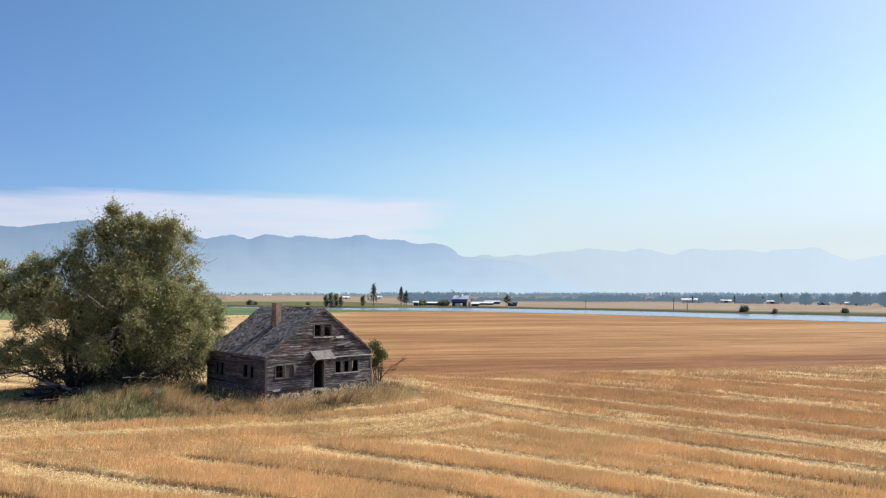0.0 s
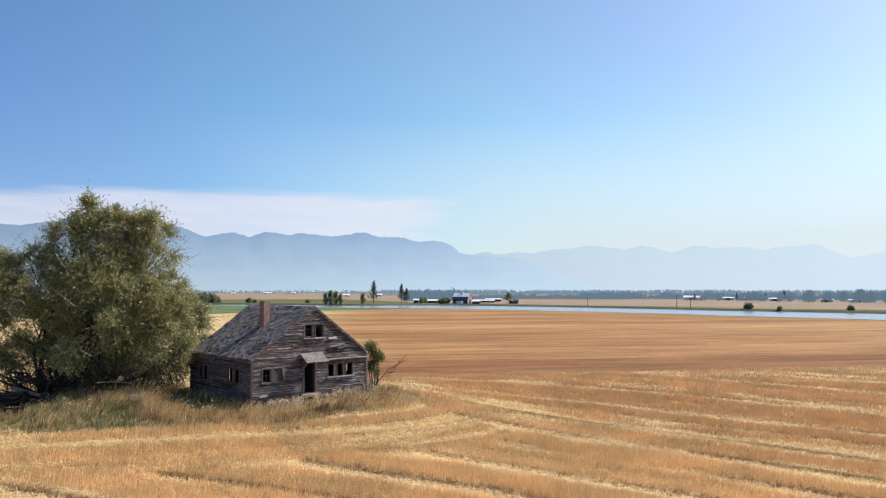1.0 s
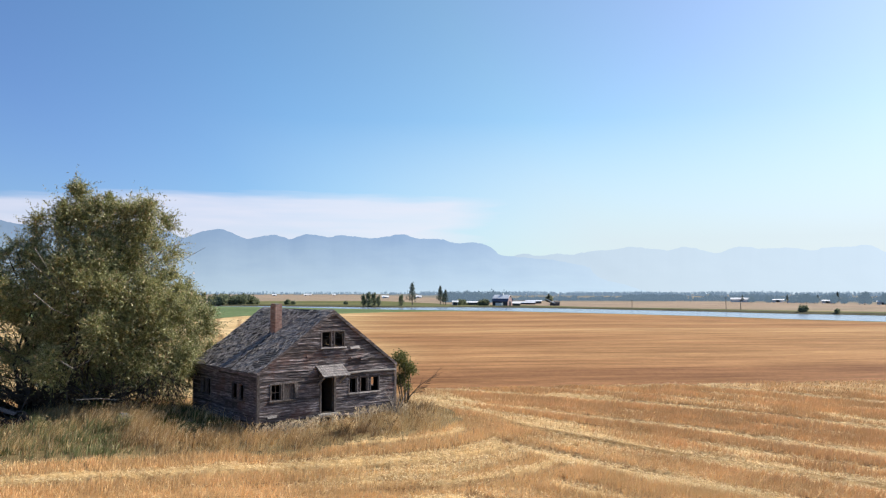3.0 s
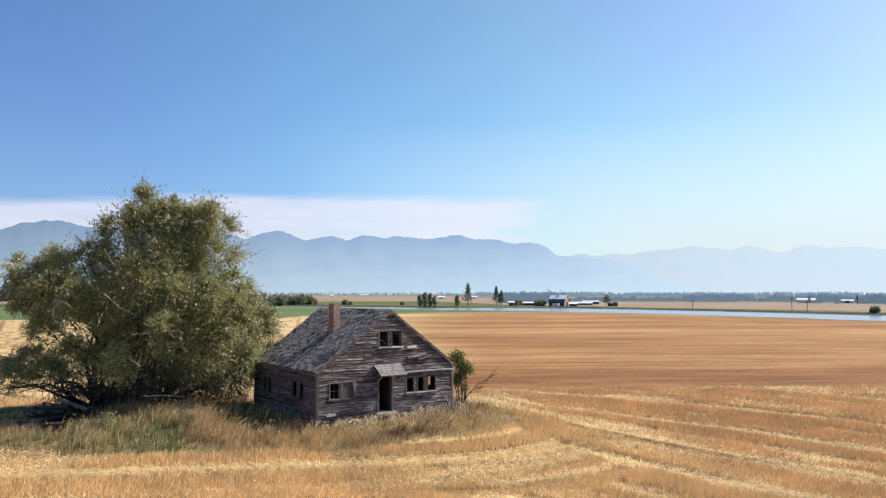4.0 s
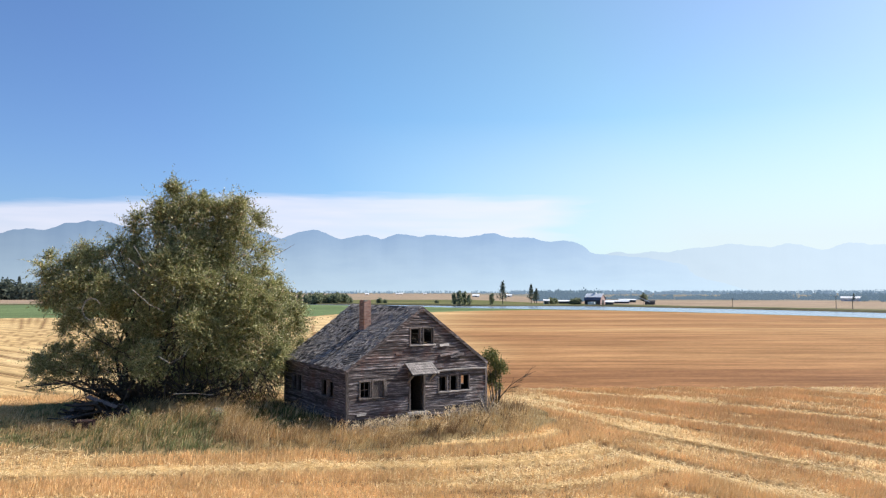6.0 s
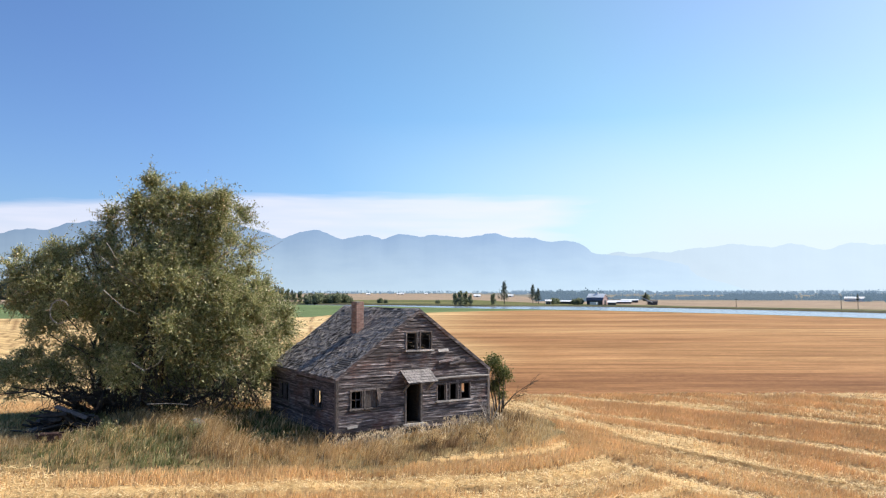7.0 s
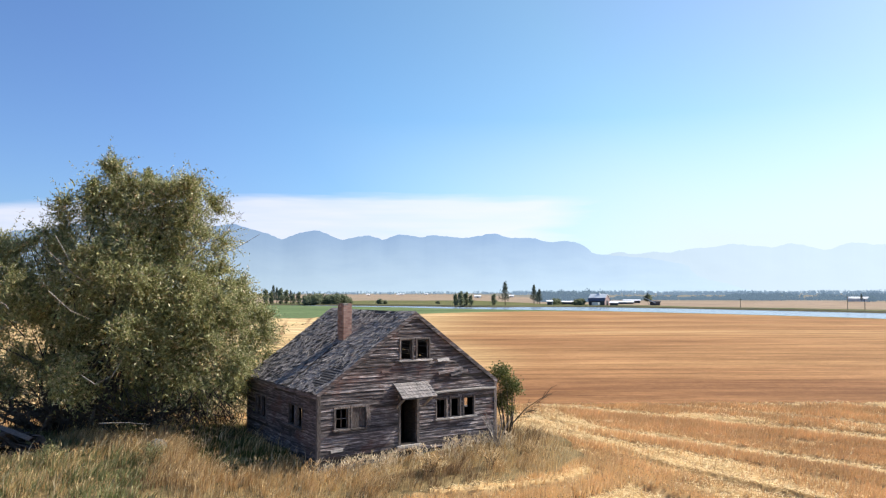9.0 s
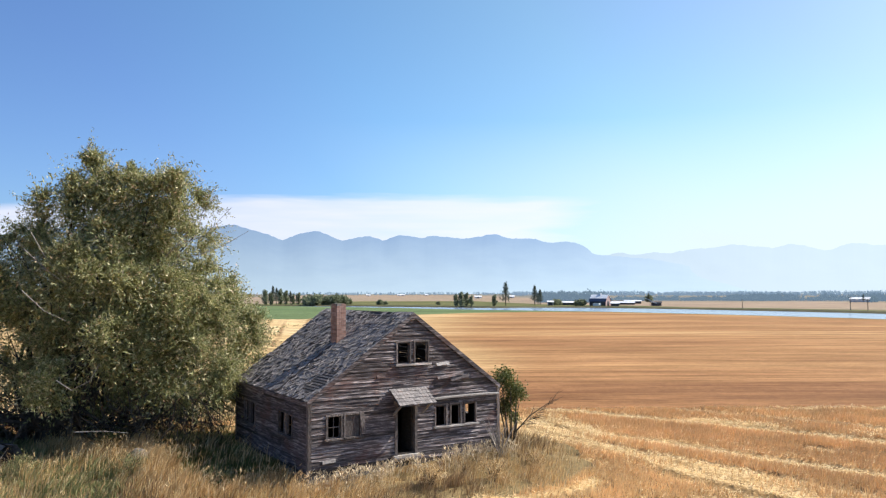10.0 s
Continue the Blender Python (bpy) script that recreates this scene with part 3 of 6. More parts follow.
FIELDS_END = [(-60, 690), (-20, 690), (-8, 1900), (0, 1900), (8, 620), (11, 600), (21, 610), (31, 590), (41, 560), (60, 560)]


def make_ground():
    """One sheet to the horizon, laid out on rings round the hub."""
    fine = np.arange(-37, 46.01, 0.24)
    rest = np.arange(50, 319, 6.0)
    bearing = np.concatenate([fine, rest])
    e = np.clip(np.where(bearing > 180, bearing - 360, bearing), -60, 60)
    edges = [spread(t, e) for t in (FIELD_END, WATER_NEAR, WATER_FAR, GRASS_END, FIELDS_END)]
    nb = len(bearing)
    rings, kinds, depth = [], [], []

    def ring(r, kind, dz=0.0):
        rings.append(np.broadcast_to(r, (nb,)).astype(float))
        kinds.append(kind)
        depth.append(dz)

    for r in np.concatenate([[1.0, 5.0, 8.0], np.arange(10, 62, 0.3), np.arange(62, 110, 0.8), np.arange(110, 165, 5.0)]):
        ring(r, 0)
    ring(edges[0] - 6, 0)
    ring(edges[0], 1)
    ring(edges[0] * 0.6 + edges[1] * 0.4, 1)
    ring(edges[1] - 5, 3)
    ring(edges[1] - 1, 3, -0.3)
    ring(edges[1] + 3, 3, -1.2)
    ring(edges[2] - 3, 3, -1.2)
    ring(edges[2] + 1, 3, 0.0)
    ring(edges[2] + 4, 2, 0.25)
    ring(edges[2] + 12, 2, 0.2)
    ring(edges[3] * 0.5 + edges[2] * 0.5 + 6, 2)
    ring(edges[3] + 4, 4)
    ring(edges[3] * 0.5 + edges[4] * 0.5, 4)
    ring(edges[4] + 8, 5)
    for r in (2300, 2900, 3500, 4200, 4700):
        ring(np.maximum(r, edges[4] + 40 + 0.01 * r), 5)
    ang = np.radians(bearing + HEADING)
    R = np.array(rings)
    X, Y = HUB[0] + R * np.sin(ang), HUB[1] + R * np.cos(ang)
    Z = ground_z(X, Y) + np.array(depth)[:, None]
    verts = np.stack([X, Y, Z], -1).reshape(-1, 3)
    nr = len(rings)
    i, j = np.meshgrid(np.arange(nr - 1), np.arange(nb), indexing="ij")
    k = (j + 1) % nb
    faces = np.stack([i * nb + j, (i + 1) * nb + j, (i + 1) * nb + k, i * nb + k], -1).reshape(-1, 4)
    hub = np.array([[HUB[0], HUB[1], FLAT]])
    verts = np.concatenate([verts, hub])
    cap = [(j, (j + 1) % nb, len(verts) - 1) for j in range(nb)]
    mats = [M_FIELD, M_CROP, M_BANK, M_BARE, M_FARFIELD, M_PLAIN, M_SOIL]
    ob = mesh_object("ground", verts, faces.tolist() + cap, mats)
    me = ob.data
    kind = np.repeat(np.array(kinds[:-1]), nb)
    cx, cy = verts[faces][:, :, 0].mean(1), verts[faces][:, :, 1].mean(1)
    kind = np.where((kind == 0) & (isle_distance(cx, cy) < isle_edge(cx, cy)), 6, kind)
    kind = np.where((kind == 1) & (np.tile(bearing, nr - 1) > 8.5), 2, kind)
    me.polygons.foreach_set("material_index", np.concatenate([kind, np.zeros(nb, int)]).astype(np.int32))
    # the pale cover holds real straw lines and the painted sunlit block
    for attr, amount in (("sunlit_straw_cover", np.maximum(pale_block(verts[:, 0], verts[:, 1]), np.maximum(0.42, 0.95 * windrow(verts[:, 0], verts[:, 1])) * (1 - slant_block(verts[:, 0], verts[:, 1])))), ("low_cut", low_cut(verts[:, 0], verts[:, 1])), ("shaded_track", wheel_line(verts[:, 0], verts[:, 1])), ("combed", slant_block(verts[:, 0], verts[:, 1]))):
        me.attributes.new(attr, "FLOAT", "POINT").data.foreach_set("value", np.asarray(amount, np.float32))
    uv = me.uv_layers.new(name="rows")
    li = np.empty(len(me.loops), np.int32)
    me.loops.foreach_get("vertex_index", li)
    vx, vy = verts[li, 0], verts[li, 1]
    uv.data.foreach_set("uv", np.stack([rows_across(vx, vy), rows_along(vx, vy)], -1).ravel())
    me.polygons.foreach_set("use_smooth", [True] * len(me.polygons))
    tagged(ob, "golden harvested stubble field with weedy strip, river banks and plain", "ground", kind="structure")

    # the river
    sel = np.arange(0, len(fine), 4)
    a = np.radians(fine[sel] + HEADING)
    ee = np.clip(fine[sel], -60, 60)
    v, f = [], []
    for r in (spread(WATER_NEAR, ee) - 1.5, spread(WATER_NEAR, ee) * 0.5 + spread(WATER_FAR, ee) * 0.5, spread(WATER_FAR, ee) + 1.5):
        v += [(HUB[0] + q * math.sin(w), HUB[1] + q * math.cos(w), FLAT - 0.45) for q, w in zip(r, a)]
    n = len(sel)
    for i in range(2):
        f += [(i * n + j, (i + 1) * n + j, (i + 1) * n + j + 1, i * n + j + 1) for j in range(n - 1)]
    tagged(mesh_object("water", v, f, M_WATER), "calm pale blue river between grassy banks", "river", kind="structure")


make_ground()


def at_bearing(bearing, r):
    a = radians(bearing + HEADING)
    return HUB[0] + r * math.sin(a), HUB[1] + r * math.cos(a)


# ---- mountains ----
NEAR_CREST = [(-75, 300), (-50, 380), (-36, 312), (-30.9, 281), (-30.3, 299), (-29.1, 313), (-28.4, 304), (-27.6, 323), (-26.9, 348), (-26.2, 347), (-25.8, 360), (-24.6, 363), (-23.2, 338), (-20, 322), (-16, 372), (-13.8, 329), (-13.2, 317), (-12.5, 288), (-11.1, 329), (-10.0, 343), (-9.4, 337), (-8.6, 310), (-8.0, 291), (-7.3, 301), (-6.0, 321), (-5.3, 305), (-4.7, 293), (-3.7, 325), (-3.0, 322), (-1.9, 307), (-1.0, 322), (1.4, 303), (2.7, 319), (3.8, 331), (4.6, 306), (6.8, 301), (7.6, 279), (9.3, 284), (10.2, 268), (10.6, 249), (11.2, 211), (15.3, 184), (17.3, 155), (19.6, 103), (21.5, 55), (25, 0), (75, 0)]
FAR_CREST = [(-75, 0), (5, 60), (9, 150), (11.2, 207), (12.0, 219), (13.1, 238), (14.1, 220), (15.5, 235), (16.5, 227), (18.1, 248), (20.0, 258), (20.8, 272), (22.6, 256), (23.7, 245), (24.6, 268), (25.5, 257), (26.2, 237), (27.1, 224), (27.9, 255), (28.3, 261), (29.3, 257), (29.6, 247), (31.5, 250), (32.5, 242), (33.1, 228), (33.8, 246), (35.7, 248), (36.4, 259), (36.9, 243), (37.4, 215), (38.6, 180), (39.6, 196), (40.5, 206), (48, 270), (60, 240), (75, 250)]


def make_range(name, crest, r0, mat, label, seed):
    b = np.arange(-70, 70.01, 0.15)
    soft = (spread(crest, b - 0.18) + spread(crest, b) + spread(crest, b + 0.18)) / 3
    h = soft + (3 * rng_noise(b, b * 0, 0.12, seed) + 2 * rng_noise(b, b * 0, 0.04, seed)) * (soft > 20)
    lev = np.linspace(0, 1, 22)
    verts, faces = [], []
    for t in lev:
        gully = 150 * t * (1 - t) * rng_noise(b + 2.5 * t, b * 0.4 + t * 5.0, 0.7, seed + 3)
        r = r0 - 900 * (1 - t) + gully
        z = FLAT + np.maximum(h, 0.5) * (t ** 1.25) + 30 * t * (1 - t) * rng_noise(b - 1.5 * t, b * 0.3 + t * 4.0, 0.6, seed + 1) * (h > 30)
        z = np.minimum(z, FLAT + np.maximum(h, 0.5))
        a = np.radians(b + HEADING)
        verts += list(zip(HUB[0] + r * np.sin(a), HUB[1] + r * np.cos(a), z))
    n = len(b)
    for i in range(len(lev) - 1):
        faces += [(i * n + j, i * n + j + 1, (i + 1) * n + j + 1, (i + 1) * n + j) for j in range(n - 1)]
    ob = mesh_object(name, verts, faces, mat, smooth=True)
    tagged(ob, label, "mountains", kind="structure")


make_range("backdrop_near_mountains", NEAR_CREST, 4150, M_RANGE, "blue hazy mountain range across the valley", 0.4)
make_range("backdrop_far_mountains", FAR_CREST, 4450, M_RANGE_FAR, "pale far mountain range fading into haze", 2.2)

# ---- the house ----
W, L, EAVE, APEX_X, APEX_Z, FOOT = 7.42, 7.1, 2.42, 3.78, 5.1, 0.1
SLOPE_L = (APEX_Z - EAVE) / APEX_X
SLOPE_R = (APEX_Z - EAVE) / (W - APEX_X)
house = thing("house", "abandoned grey weathered wooden farmhouse with broken windows", "house")
rnd = random.Random(7)


def gable_span(z):
    """The x-range of the gable wall at the height z."""
    if z <= EAVE:
        return 0.0, W
    return (z - EAVE) / SLOPE_L, W - (z - EAVE) / SLOPE_R


def cut(a, b, z0, z1, holes):
    """What is left of the stretch a to b in the strip z0 to z1 once the openings are taken out."""
    segs = [(a, b)]
    for h0, h1, k0, k1 in holes:
        if k0 < (z0 + z1) / 2 < k1:
            segs = [s for p, q in segs for s in ((p, min(q, h0)), (max(p, h1), q)) if s[1] - s[0] > 0.03]
    return segs


def strip_solid(bm, s0, s1, z0, z1, d_low, d_top, back, axis, end0=None, end1=None, sag=(0, 0)):
    """A lapped board or a slice of wall; d_low and d_top: how far its face stands out below and above."""
    a0, a1 = (end0 or (s0, s0))
    b0, b1 = (end1 or (s1, s1))
    l0, l1 = d_low if isinstance(d_low, tuple) else (d_low, d_low)
    pts = [(a0, l0, z0 + sag[0]), (b0, l1, z0 + sag[1]), (b0, back, z0 + sag[1]), (a0, back, z0 + sag[0]), (a1, d_top, z1 + sag[0]), (b1, d_top, z1 + sag[1]), (b1, back, z1 + sag[1]), (a1, back, z1 + sag[0])]
    if axis == "front":
        pts = [(s, d, z) for s, d, z in pts]
    elif axis == "left":
        pts = [(d, s, z) for s, d, z in pts]
    elif axis == "right":
        pts = [(W - d, s, z) for s, d, z in pts]
    else:
        pts = [(s, L - d, z) for s, d, z in pts]
    hexa(bm, pts)


FRONT = [(0.62, 1.1, 1.2, 1.9), (1.24, 1.78, 1.2, 1.9), (3.16, 3.86, 0.4, 2.1), (3.17, 3.66, 3.42, 4.16), (3.86, 4.38, 3.42, 4.16), (4.7, 5.14, 1.2, 1.92), (5.34, 5.74, 1.2, 1.92), (5.93, 6.4, 1.2, 1.92)]
LEFT = [(1.32, 1.82, 1.12, 1.85), (2.0, 2.52, 1.12, 1.85), (4.95, 5.4, 1.0, 1.8), (5.62, 6.08, 1.0, 1.8)]
RIGHT = [(1.75, 2.2, 1.2, 1.9)]
BACK = [(1.0, 1.85, 1.1, 1.95), (2.3, 2.46, 0.4, 1.9)]
ROW = 0.118


def on_wall(axis, s, d, z):
    """A place on a wall: s metres along it, d metres into the house from its face."""
    return {"front": (s, d, z), "left": (d, s, z), "right": (W - d, s, z), "back": (s, L - d, z)}[axis]


def warped_board(bm, s0, s1, z0, z1, axis, end0, end1, sag, loose):
    """A weathered lapped board: its lower edge wavers out from the wall, and its outline is a little worn."""
    n = max(2, int((s1 - s0) / 0.55) + 1)
    a0, a1 = end0 or (s0, s0)
    b0, b1 = end1 or (s1, s1)
    out = rnd.uniform(0.012, 0.032)
    prev = None
    for i in range(n + 1):
        t = i / n
        out = min(max(out + rnd.uniform(-0.012, 0.012), 0.008), 0.042)
        kick = out + (rnd.uniform(0.0, 0.04) if loose and i in (0, n) else 0.0)
        dz = sag[0] + (sag[1] - sag[0]) * t + rnd.uniform(-0.004, 0.004)
        lo, hi = a0 + (b0 - a0) * t, a1 + (b1 - a1) * t
        cup = rnd.uniform(0.25, 0.75)
        ring = [bm.verts.new(on_wall(axis, *p)) for p in ((lo, -kick, z0 + dz), ((lo + hi) / 2, -0.006 - (kick - 0.006) * cup, (z0 + z1) / 2 + dz), (hi, -0.006, z1 + dz), (hi, -0.003, z1 + dz), (lo, -0.003, z0 + dz))]
        if prev:
            for k in range(5):
                bm.faces.new((prev[k], prev[(k + 1) % 5], ring[(k + 1) % 5], ring[k]))
        else:
            bm.faces.new(ring)
        prev = ring
    bm.faces.new(prev[::-1])


def make_wall(name, axis, length, holes, gabled, mat, missing, split):
    bm = bmesh.new()
    top = APEX_Z - 0.06 if gabled else EAVE
    z = FOOT
    while z < top - 0.02:
        z1 = min(z + ROW, top)
        a, b = gable_span(z) if gabled else (0.0, length)
        a1, b1 = gable_span(z1) if gabled else (0.0, length)
        if gabled:
            a, b, a1, b1 = a + 0.06, b - 0.06, a1 + 0.06, b1 - 0.06
        elif axis in ("left", "right"):
            a, b, a1, b1 = a + 0.1, b - 0.1, a1 + 0.1, b1 - 0.1
        for s0, s1 in cut(a, b, z, z1, holes):
            e0 = (a, max(a1, a)) if s0 == a else None
            e1 = (b, min(b1, b)) if s1 == b else None
            if e0 and e1 and e0[1] > e1[1]:
                continue
            strip_solid(bm, s0, s1, z, z1, 0.0, 0.0, 0.06, axis, e0, e1)
        z = z1
    bmesh.ops.remove_doubles(bm, verts=bm.verts, dist=0.001)
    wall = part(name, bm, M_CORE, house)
    z, row = FOOT + 0.08, 0
    while z < top - 0.05:
        z1 = z + ROW - rnd.choice((0.006, 0.012, 0.018, 0.026))
        a, b = gable_span(z) if gabled else (0.0, length)
        a1, b1 = gable_span(min(z1, APEX_Z - 0.02)) if gabled else (0.0, length)
        for s0, s1 in cut(a, b, z, z1, holes):
            cuts = [s0]
            while split and s1 - cuts[-1] > 3.4:
                cuts.append(cuts[-1] + rnd.uniform(1.4, 3.0))
            cuts.append(s1)
            for p, q in zip(cuts, cuts[1:]):
                if q - p < 0.06 or rnd.random() < missing * (2.5 if z < 0.5 else 1.0):
                    continue
                e0 = (a, max(a, a1)) if p == a else None
                e1 = (b, min(b, b1)) if q == b else None
                if e0 and e1 and e0[1] > e1[1] - 0.02:
                    continue
                loose = rnd.random()
                sag = (0.0, 0.0)
                if loose < 0.45:
                    sag = (rnd.uniform(-0.022, 0.012), rnd.uniform(-0.022, 0.012))
                bb = bmesh.new()
                gap = 0.003 if not e0 else 0.0
                warped_board(bb, p + gap, q - 0.003, z, min(z1, top + 0.04), axis, e0, e1, sag, loose < 0.16)
                part("siding_board", bb, mat, wall)
        z += ROW
        row += 1
    return wall


make_wall("front_wall", "front", W, FRONT, True, M_SIDING, 0.025, True)
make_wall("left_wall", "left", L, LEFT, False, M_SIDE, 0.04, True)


def make_plain_wall(name, axis, length, holes, gabled):
    bm = bmesh.new()
    top = APEX_Z - 0.06 if gabled else EAVE
    z = FOOT
    while z < top - 0.02:
        z1 = min(z + ROW, top)
        a, b = gable_span(z) if gabled else (0.1, length - 0.1)
        a1, b1 = gable_span(z1) if gabled else (0.1, length - 0.1)
        for s0, s1 in cut(a, b, z, z1, holes):
            e0 = (a, max(a1, a)) if s0 == a else None
            e1 = (b, min(b1, b)) if s1 == b else None
            if e0 and e1 and e0[1] > e1[1]:
                continue
            strip_solid(bm, s0, s1, z, z1, -0.025, -0.008, 0.1, axis, e0, e1)
        z = z1
    bmesh.ops.remove_doubles(bm, verts=bm.verts, dist=0.001)
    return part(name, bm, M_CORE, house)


make_plain_wall("right_wall", "right", L, RIGHT, False)
make_plain_wall("back_wall", "back", W, BACK, True)

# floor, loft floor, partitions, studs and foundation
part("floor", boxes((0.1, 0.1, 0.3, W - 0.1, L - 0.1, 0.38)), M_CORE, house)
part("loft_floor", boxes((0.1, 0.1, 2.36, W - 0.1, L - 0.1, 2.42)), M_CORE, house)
# partitions are added to close the view through, so the openings stay dark
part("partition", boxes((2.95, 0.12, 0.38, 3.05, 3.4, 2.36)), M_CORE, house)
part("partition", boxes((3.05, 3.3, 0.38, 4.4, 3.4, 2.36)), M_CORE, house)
for sx in (4.62, 5.0, 5.45, 6.05, 6.5):
    part("stud", boxes((sx, 2.6, 0.38, sx + 0.09, 2.7, 2.36)), M_PALE if sx in (5.45, 6.05) else M_TRIM, house)
for side in ((0.03, 0.03, -0.6, W - 0.03, 0.22, 0.1), (0.03, L - 0.22, -0.6, W - 0.03, L - 0.03, 0.1), (0.03, 0.22, -0.6, 0.22, L - 0.22, 0.1), (W - 0.22, 0.22, -0.6, W - 0.03, L - 0.22, 0.1)):
    part("foundation", boxes(side), M_STONE, house)
# corner boards, a skirt board and the door sill
part("corner_board", boxes((-0.05, -0.05, 0.12, 0.07, -0.036, EAVE - 0.04)), M_TRIM, house)
part("corner_board", boxes((-0.05, -0.035, 0.12, -0.036, 0.09, EAVE - 0.04)), M_TRIM, house)
part("corner_board", boxes((W - 0.07, -0.05, 0.12, W + 0.05, -0.036, EAVE - 0.04)), M_TRIM, house)
part("corner_board", boxes((-0.05, L - 0.1, 0.12, -0.036, L + 0.03, EAVE - 0.04)), M_TRIM, house)


def window(s0, s1, z0, z1, axis, sash, sill=True, pale_sill=True):
    """The casing round an opening, its sill, and what is left of its sash."""
    win = new("window")
    win.parent = house
    d0, d1 = -0.046, 0.06

    def add(name, a, b, c, d, e=d0, f=d1, mat=M_TRIM, label=""):
        bm = bmesh.new()
        strip_solid(bm, a, b, c, d, e, e, f, axis)
        return part(name, bm, mat, win, label)

    add("jamb", s0 - 0.05, s0 + 0.01, z0, z1)
    add("jamb", s1 - 0.01, s1 + 0.05, z0, z1)
    add("head", s0 - 0.06, s1 + 0.06, z1, z1 + 0.055)
    if sill:
        add("sill", s0 - 0.1, s1 + 0.1, z0 - 0.05, z0 + 0.003, -0.13, 0.1, M_PALE if pale_sill else M_TRIM, "bleached pale wooden sill")
    if sash:
        t = 0.035
        add("sash", s0 + 0.016, s0 + 0.016 + t, z0 + 0.005, z1 - 0.002, 0.02, 0.055)
        for a, b, c, d in ((s1 - 0.016 - t, s1 - 0.016, z0 + 0.005, z1 - 0.002), (s0 + 0.016 + t, s1 - 0.016 - t, z1 - t, z1 - 0.002), (s0 + 0.016 + t, s1 - 0.016 - t, z0 + 0.005, z0 + t)):
            bm = bmesh.new()
            strip_solid(bm, a, b, c, d, 0.02, 0.02, 0.055, axis)
            part("rail", bm, M_TRIM, win)
        if sash > 1:
            mid = (s0 + s1) / 2
            add("glazing_bar", mid - 0.012, mid + 0.012, z0 + t, z1 - t, 0.025, 0.05)
            zm = (z0 + z1) / 2
            add("glazing_bar", s0 + 0.016 + t, mid - 0.013, zm - 0.012, zm + 0.012, 0.025, 0.05)
            add("glazing_bar", mid + 0.013, s1 - 0.016 - t, zm - 0.012, zm + 0.012, 0.025, 0.05)
    return win


window(0.62, 1.1, 1.2, 1.9, "front", 2, True, False)
w2 = window(1.24, 1.78, 1.2, 1.9, "front", 0, True, False)
bm = bmesh.new()
strip_solid(bm, 1.27, 1.75, 1.22, 1.87, 0.0, 0.01, 0.03, "front")
part("board_cover", bm, M_TRIM, w2, "grey boards nailed over the opening")
bm = bmesh.new()
strip_solid(bm, 1.8, 1.95, 1.3, 1.98, -0.09, -0.05, -0.036, "front", (1.84, 1.74), (1.97, 1.9))
part("shutter", bm, M_TRIM, w2, "loose grey shutter board hanging askew")
for s0, s1 in ((3.17, 3.66), (3.86, 4.38)):
    window(s0, s1, 3.42, 4.16, "front", 1)
for s0, s1 in ((4.7, 5.14), (5.34, 5.74), (5.93, 6.4)):
    window(s0, s1, 1.2, 1.92, "front", 1 if s0 < 5.9 else 0)
for s0, s1 in ((1.32, 1.82), (2.0, 2.52), (4.95, 5.4), (5.62, 6.08)):
    z0 = 1.12 if s0 < 4 else 1.0
    window(s0, s1, z0, z0 + (0.73 if s0 < 4 else 0.8), "left", 1 if s0 in (1.32, 5.62) else 0, True, False)
for s0, s1, z0, z1 in RIGHT:
    window(s0, s1, z0, z1, "right", 0, True, False)

# doorway with an open door leaf, and the little roof over it
door = new("doorway")
door.parent = house
part("jamb", boxes((3.08, -0.055, 0.4, 3.17, 0.1, 2.1)), M_TRIM, door)
part("jamb", boxes((3.85, -0.055, 0.4, 3.95, 0.1, 2.1)), M_TRIM, door)
part("head", boxes((3.05, -0.06, 2.1, 3.98, 0.1, 2.2)), M_TRIM, door)
part("sill", boxes((3.0, -0.16, 0.31, 4.02, 0.1, 0.4)), M_PALE, door, "bleached worn door sill")
# the leaf takes the near-black inner wood so that the doorway looks unlit
part("door_leaf", boxes((3.8, 0.11, 0.42, 3.845, 0.8, 2.06)), M_CORE, door, "old plank door standing open inwards, coloured as dark as the room")
canopy = new("door_canopy")
canopy.parent = house
bm = bmesh.new()
hexa(bm, [(2.86, -0.72, 2.1), (4.3, -0.68, 2.12), (4.28, -0.01, 2.56), (2.88, -0.01, 2.56), (2.86, -0.7, 2.13), (4.3, -0.66, 2.15), (4.28, 0.0, 2.6), (2.88, 0.0, 2.6)])
part("roof_deck", bm, M_TRIM, canopy)
for k in range(5):
    for c in range(11):
        x0 = 2.86 + 1.44 * c / 11
        t0, t1 = k / 5, (k + 1.25) / 5
        y0, z0 = -0.75 + 0.72 * t0, 2.135 + 0.46 * t0
        y1, z1 = -0.75 + 0.72 * min(t1, 1.02), 2.135 + 0.46 * min(t1, 1.02)
        lift = rnd.uniform(0.014, 0.035)
        bm = bmesh.new()
        hexa(bm, [(x0 + 0.004, y0, z0 + lift), (x0 + 0.126, y0, z0 + lift), (x0 + 0.126, y1, z1 + 0.004), (x0 + 0.004, y1, z1 + 0.004), (x0 + 0.004, y0, z0 + lift + 0.012), (x0 + 0.126, y0, z0 + lift + 0.012), (x0 + 0.126, y1, z1 + 0.012), (x0 + 0.004, y1, z1 + 0.012)])
        part("shingle", bm, M_SHINGLE_P, canopy)
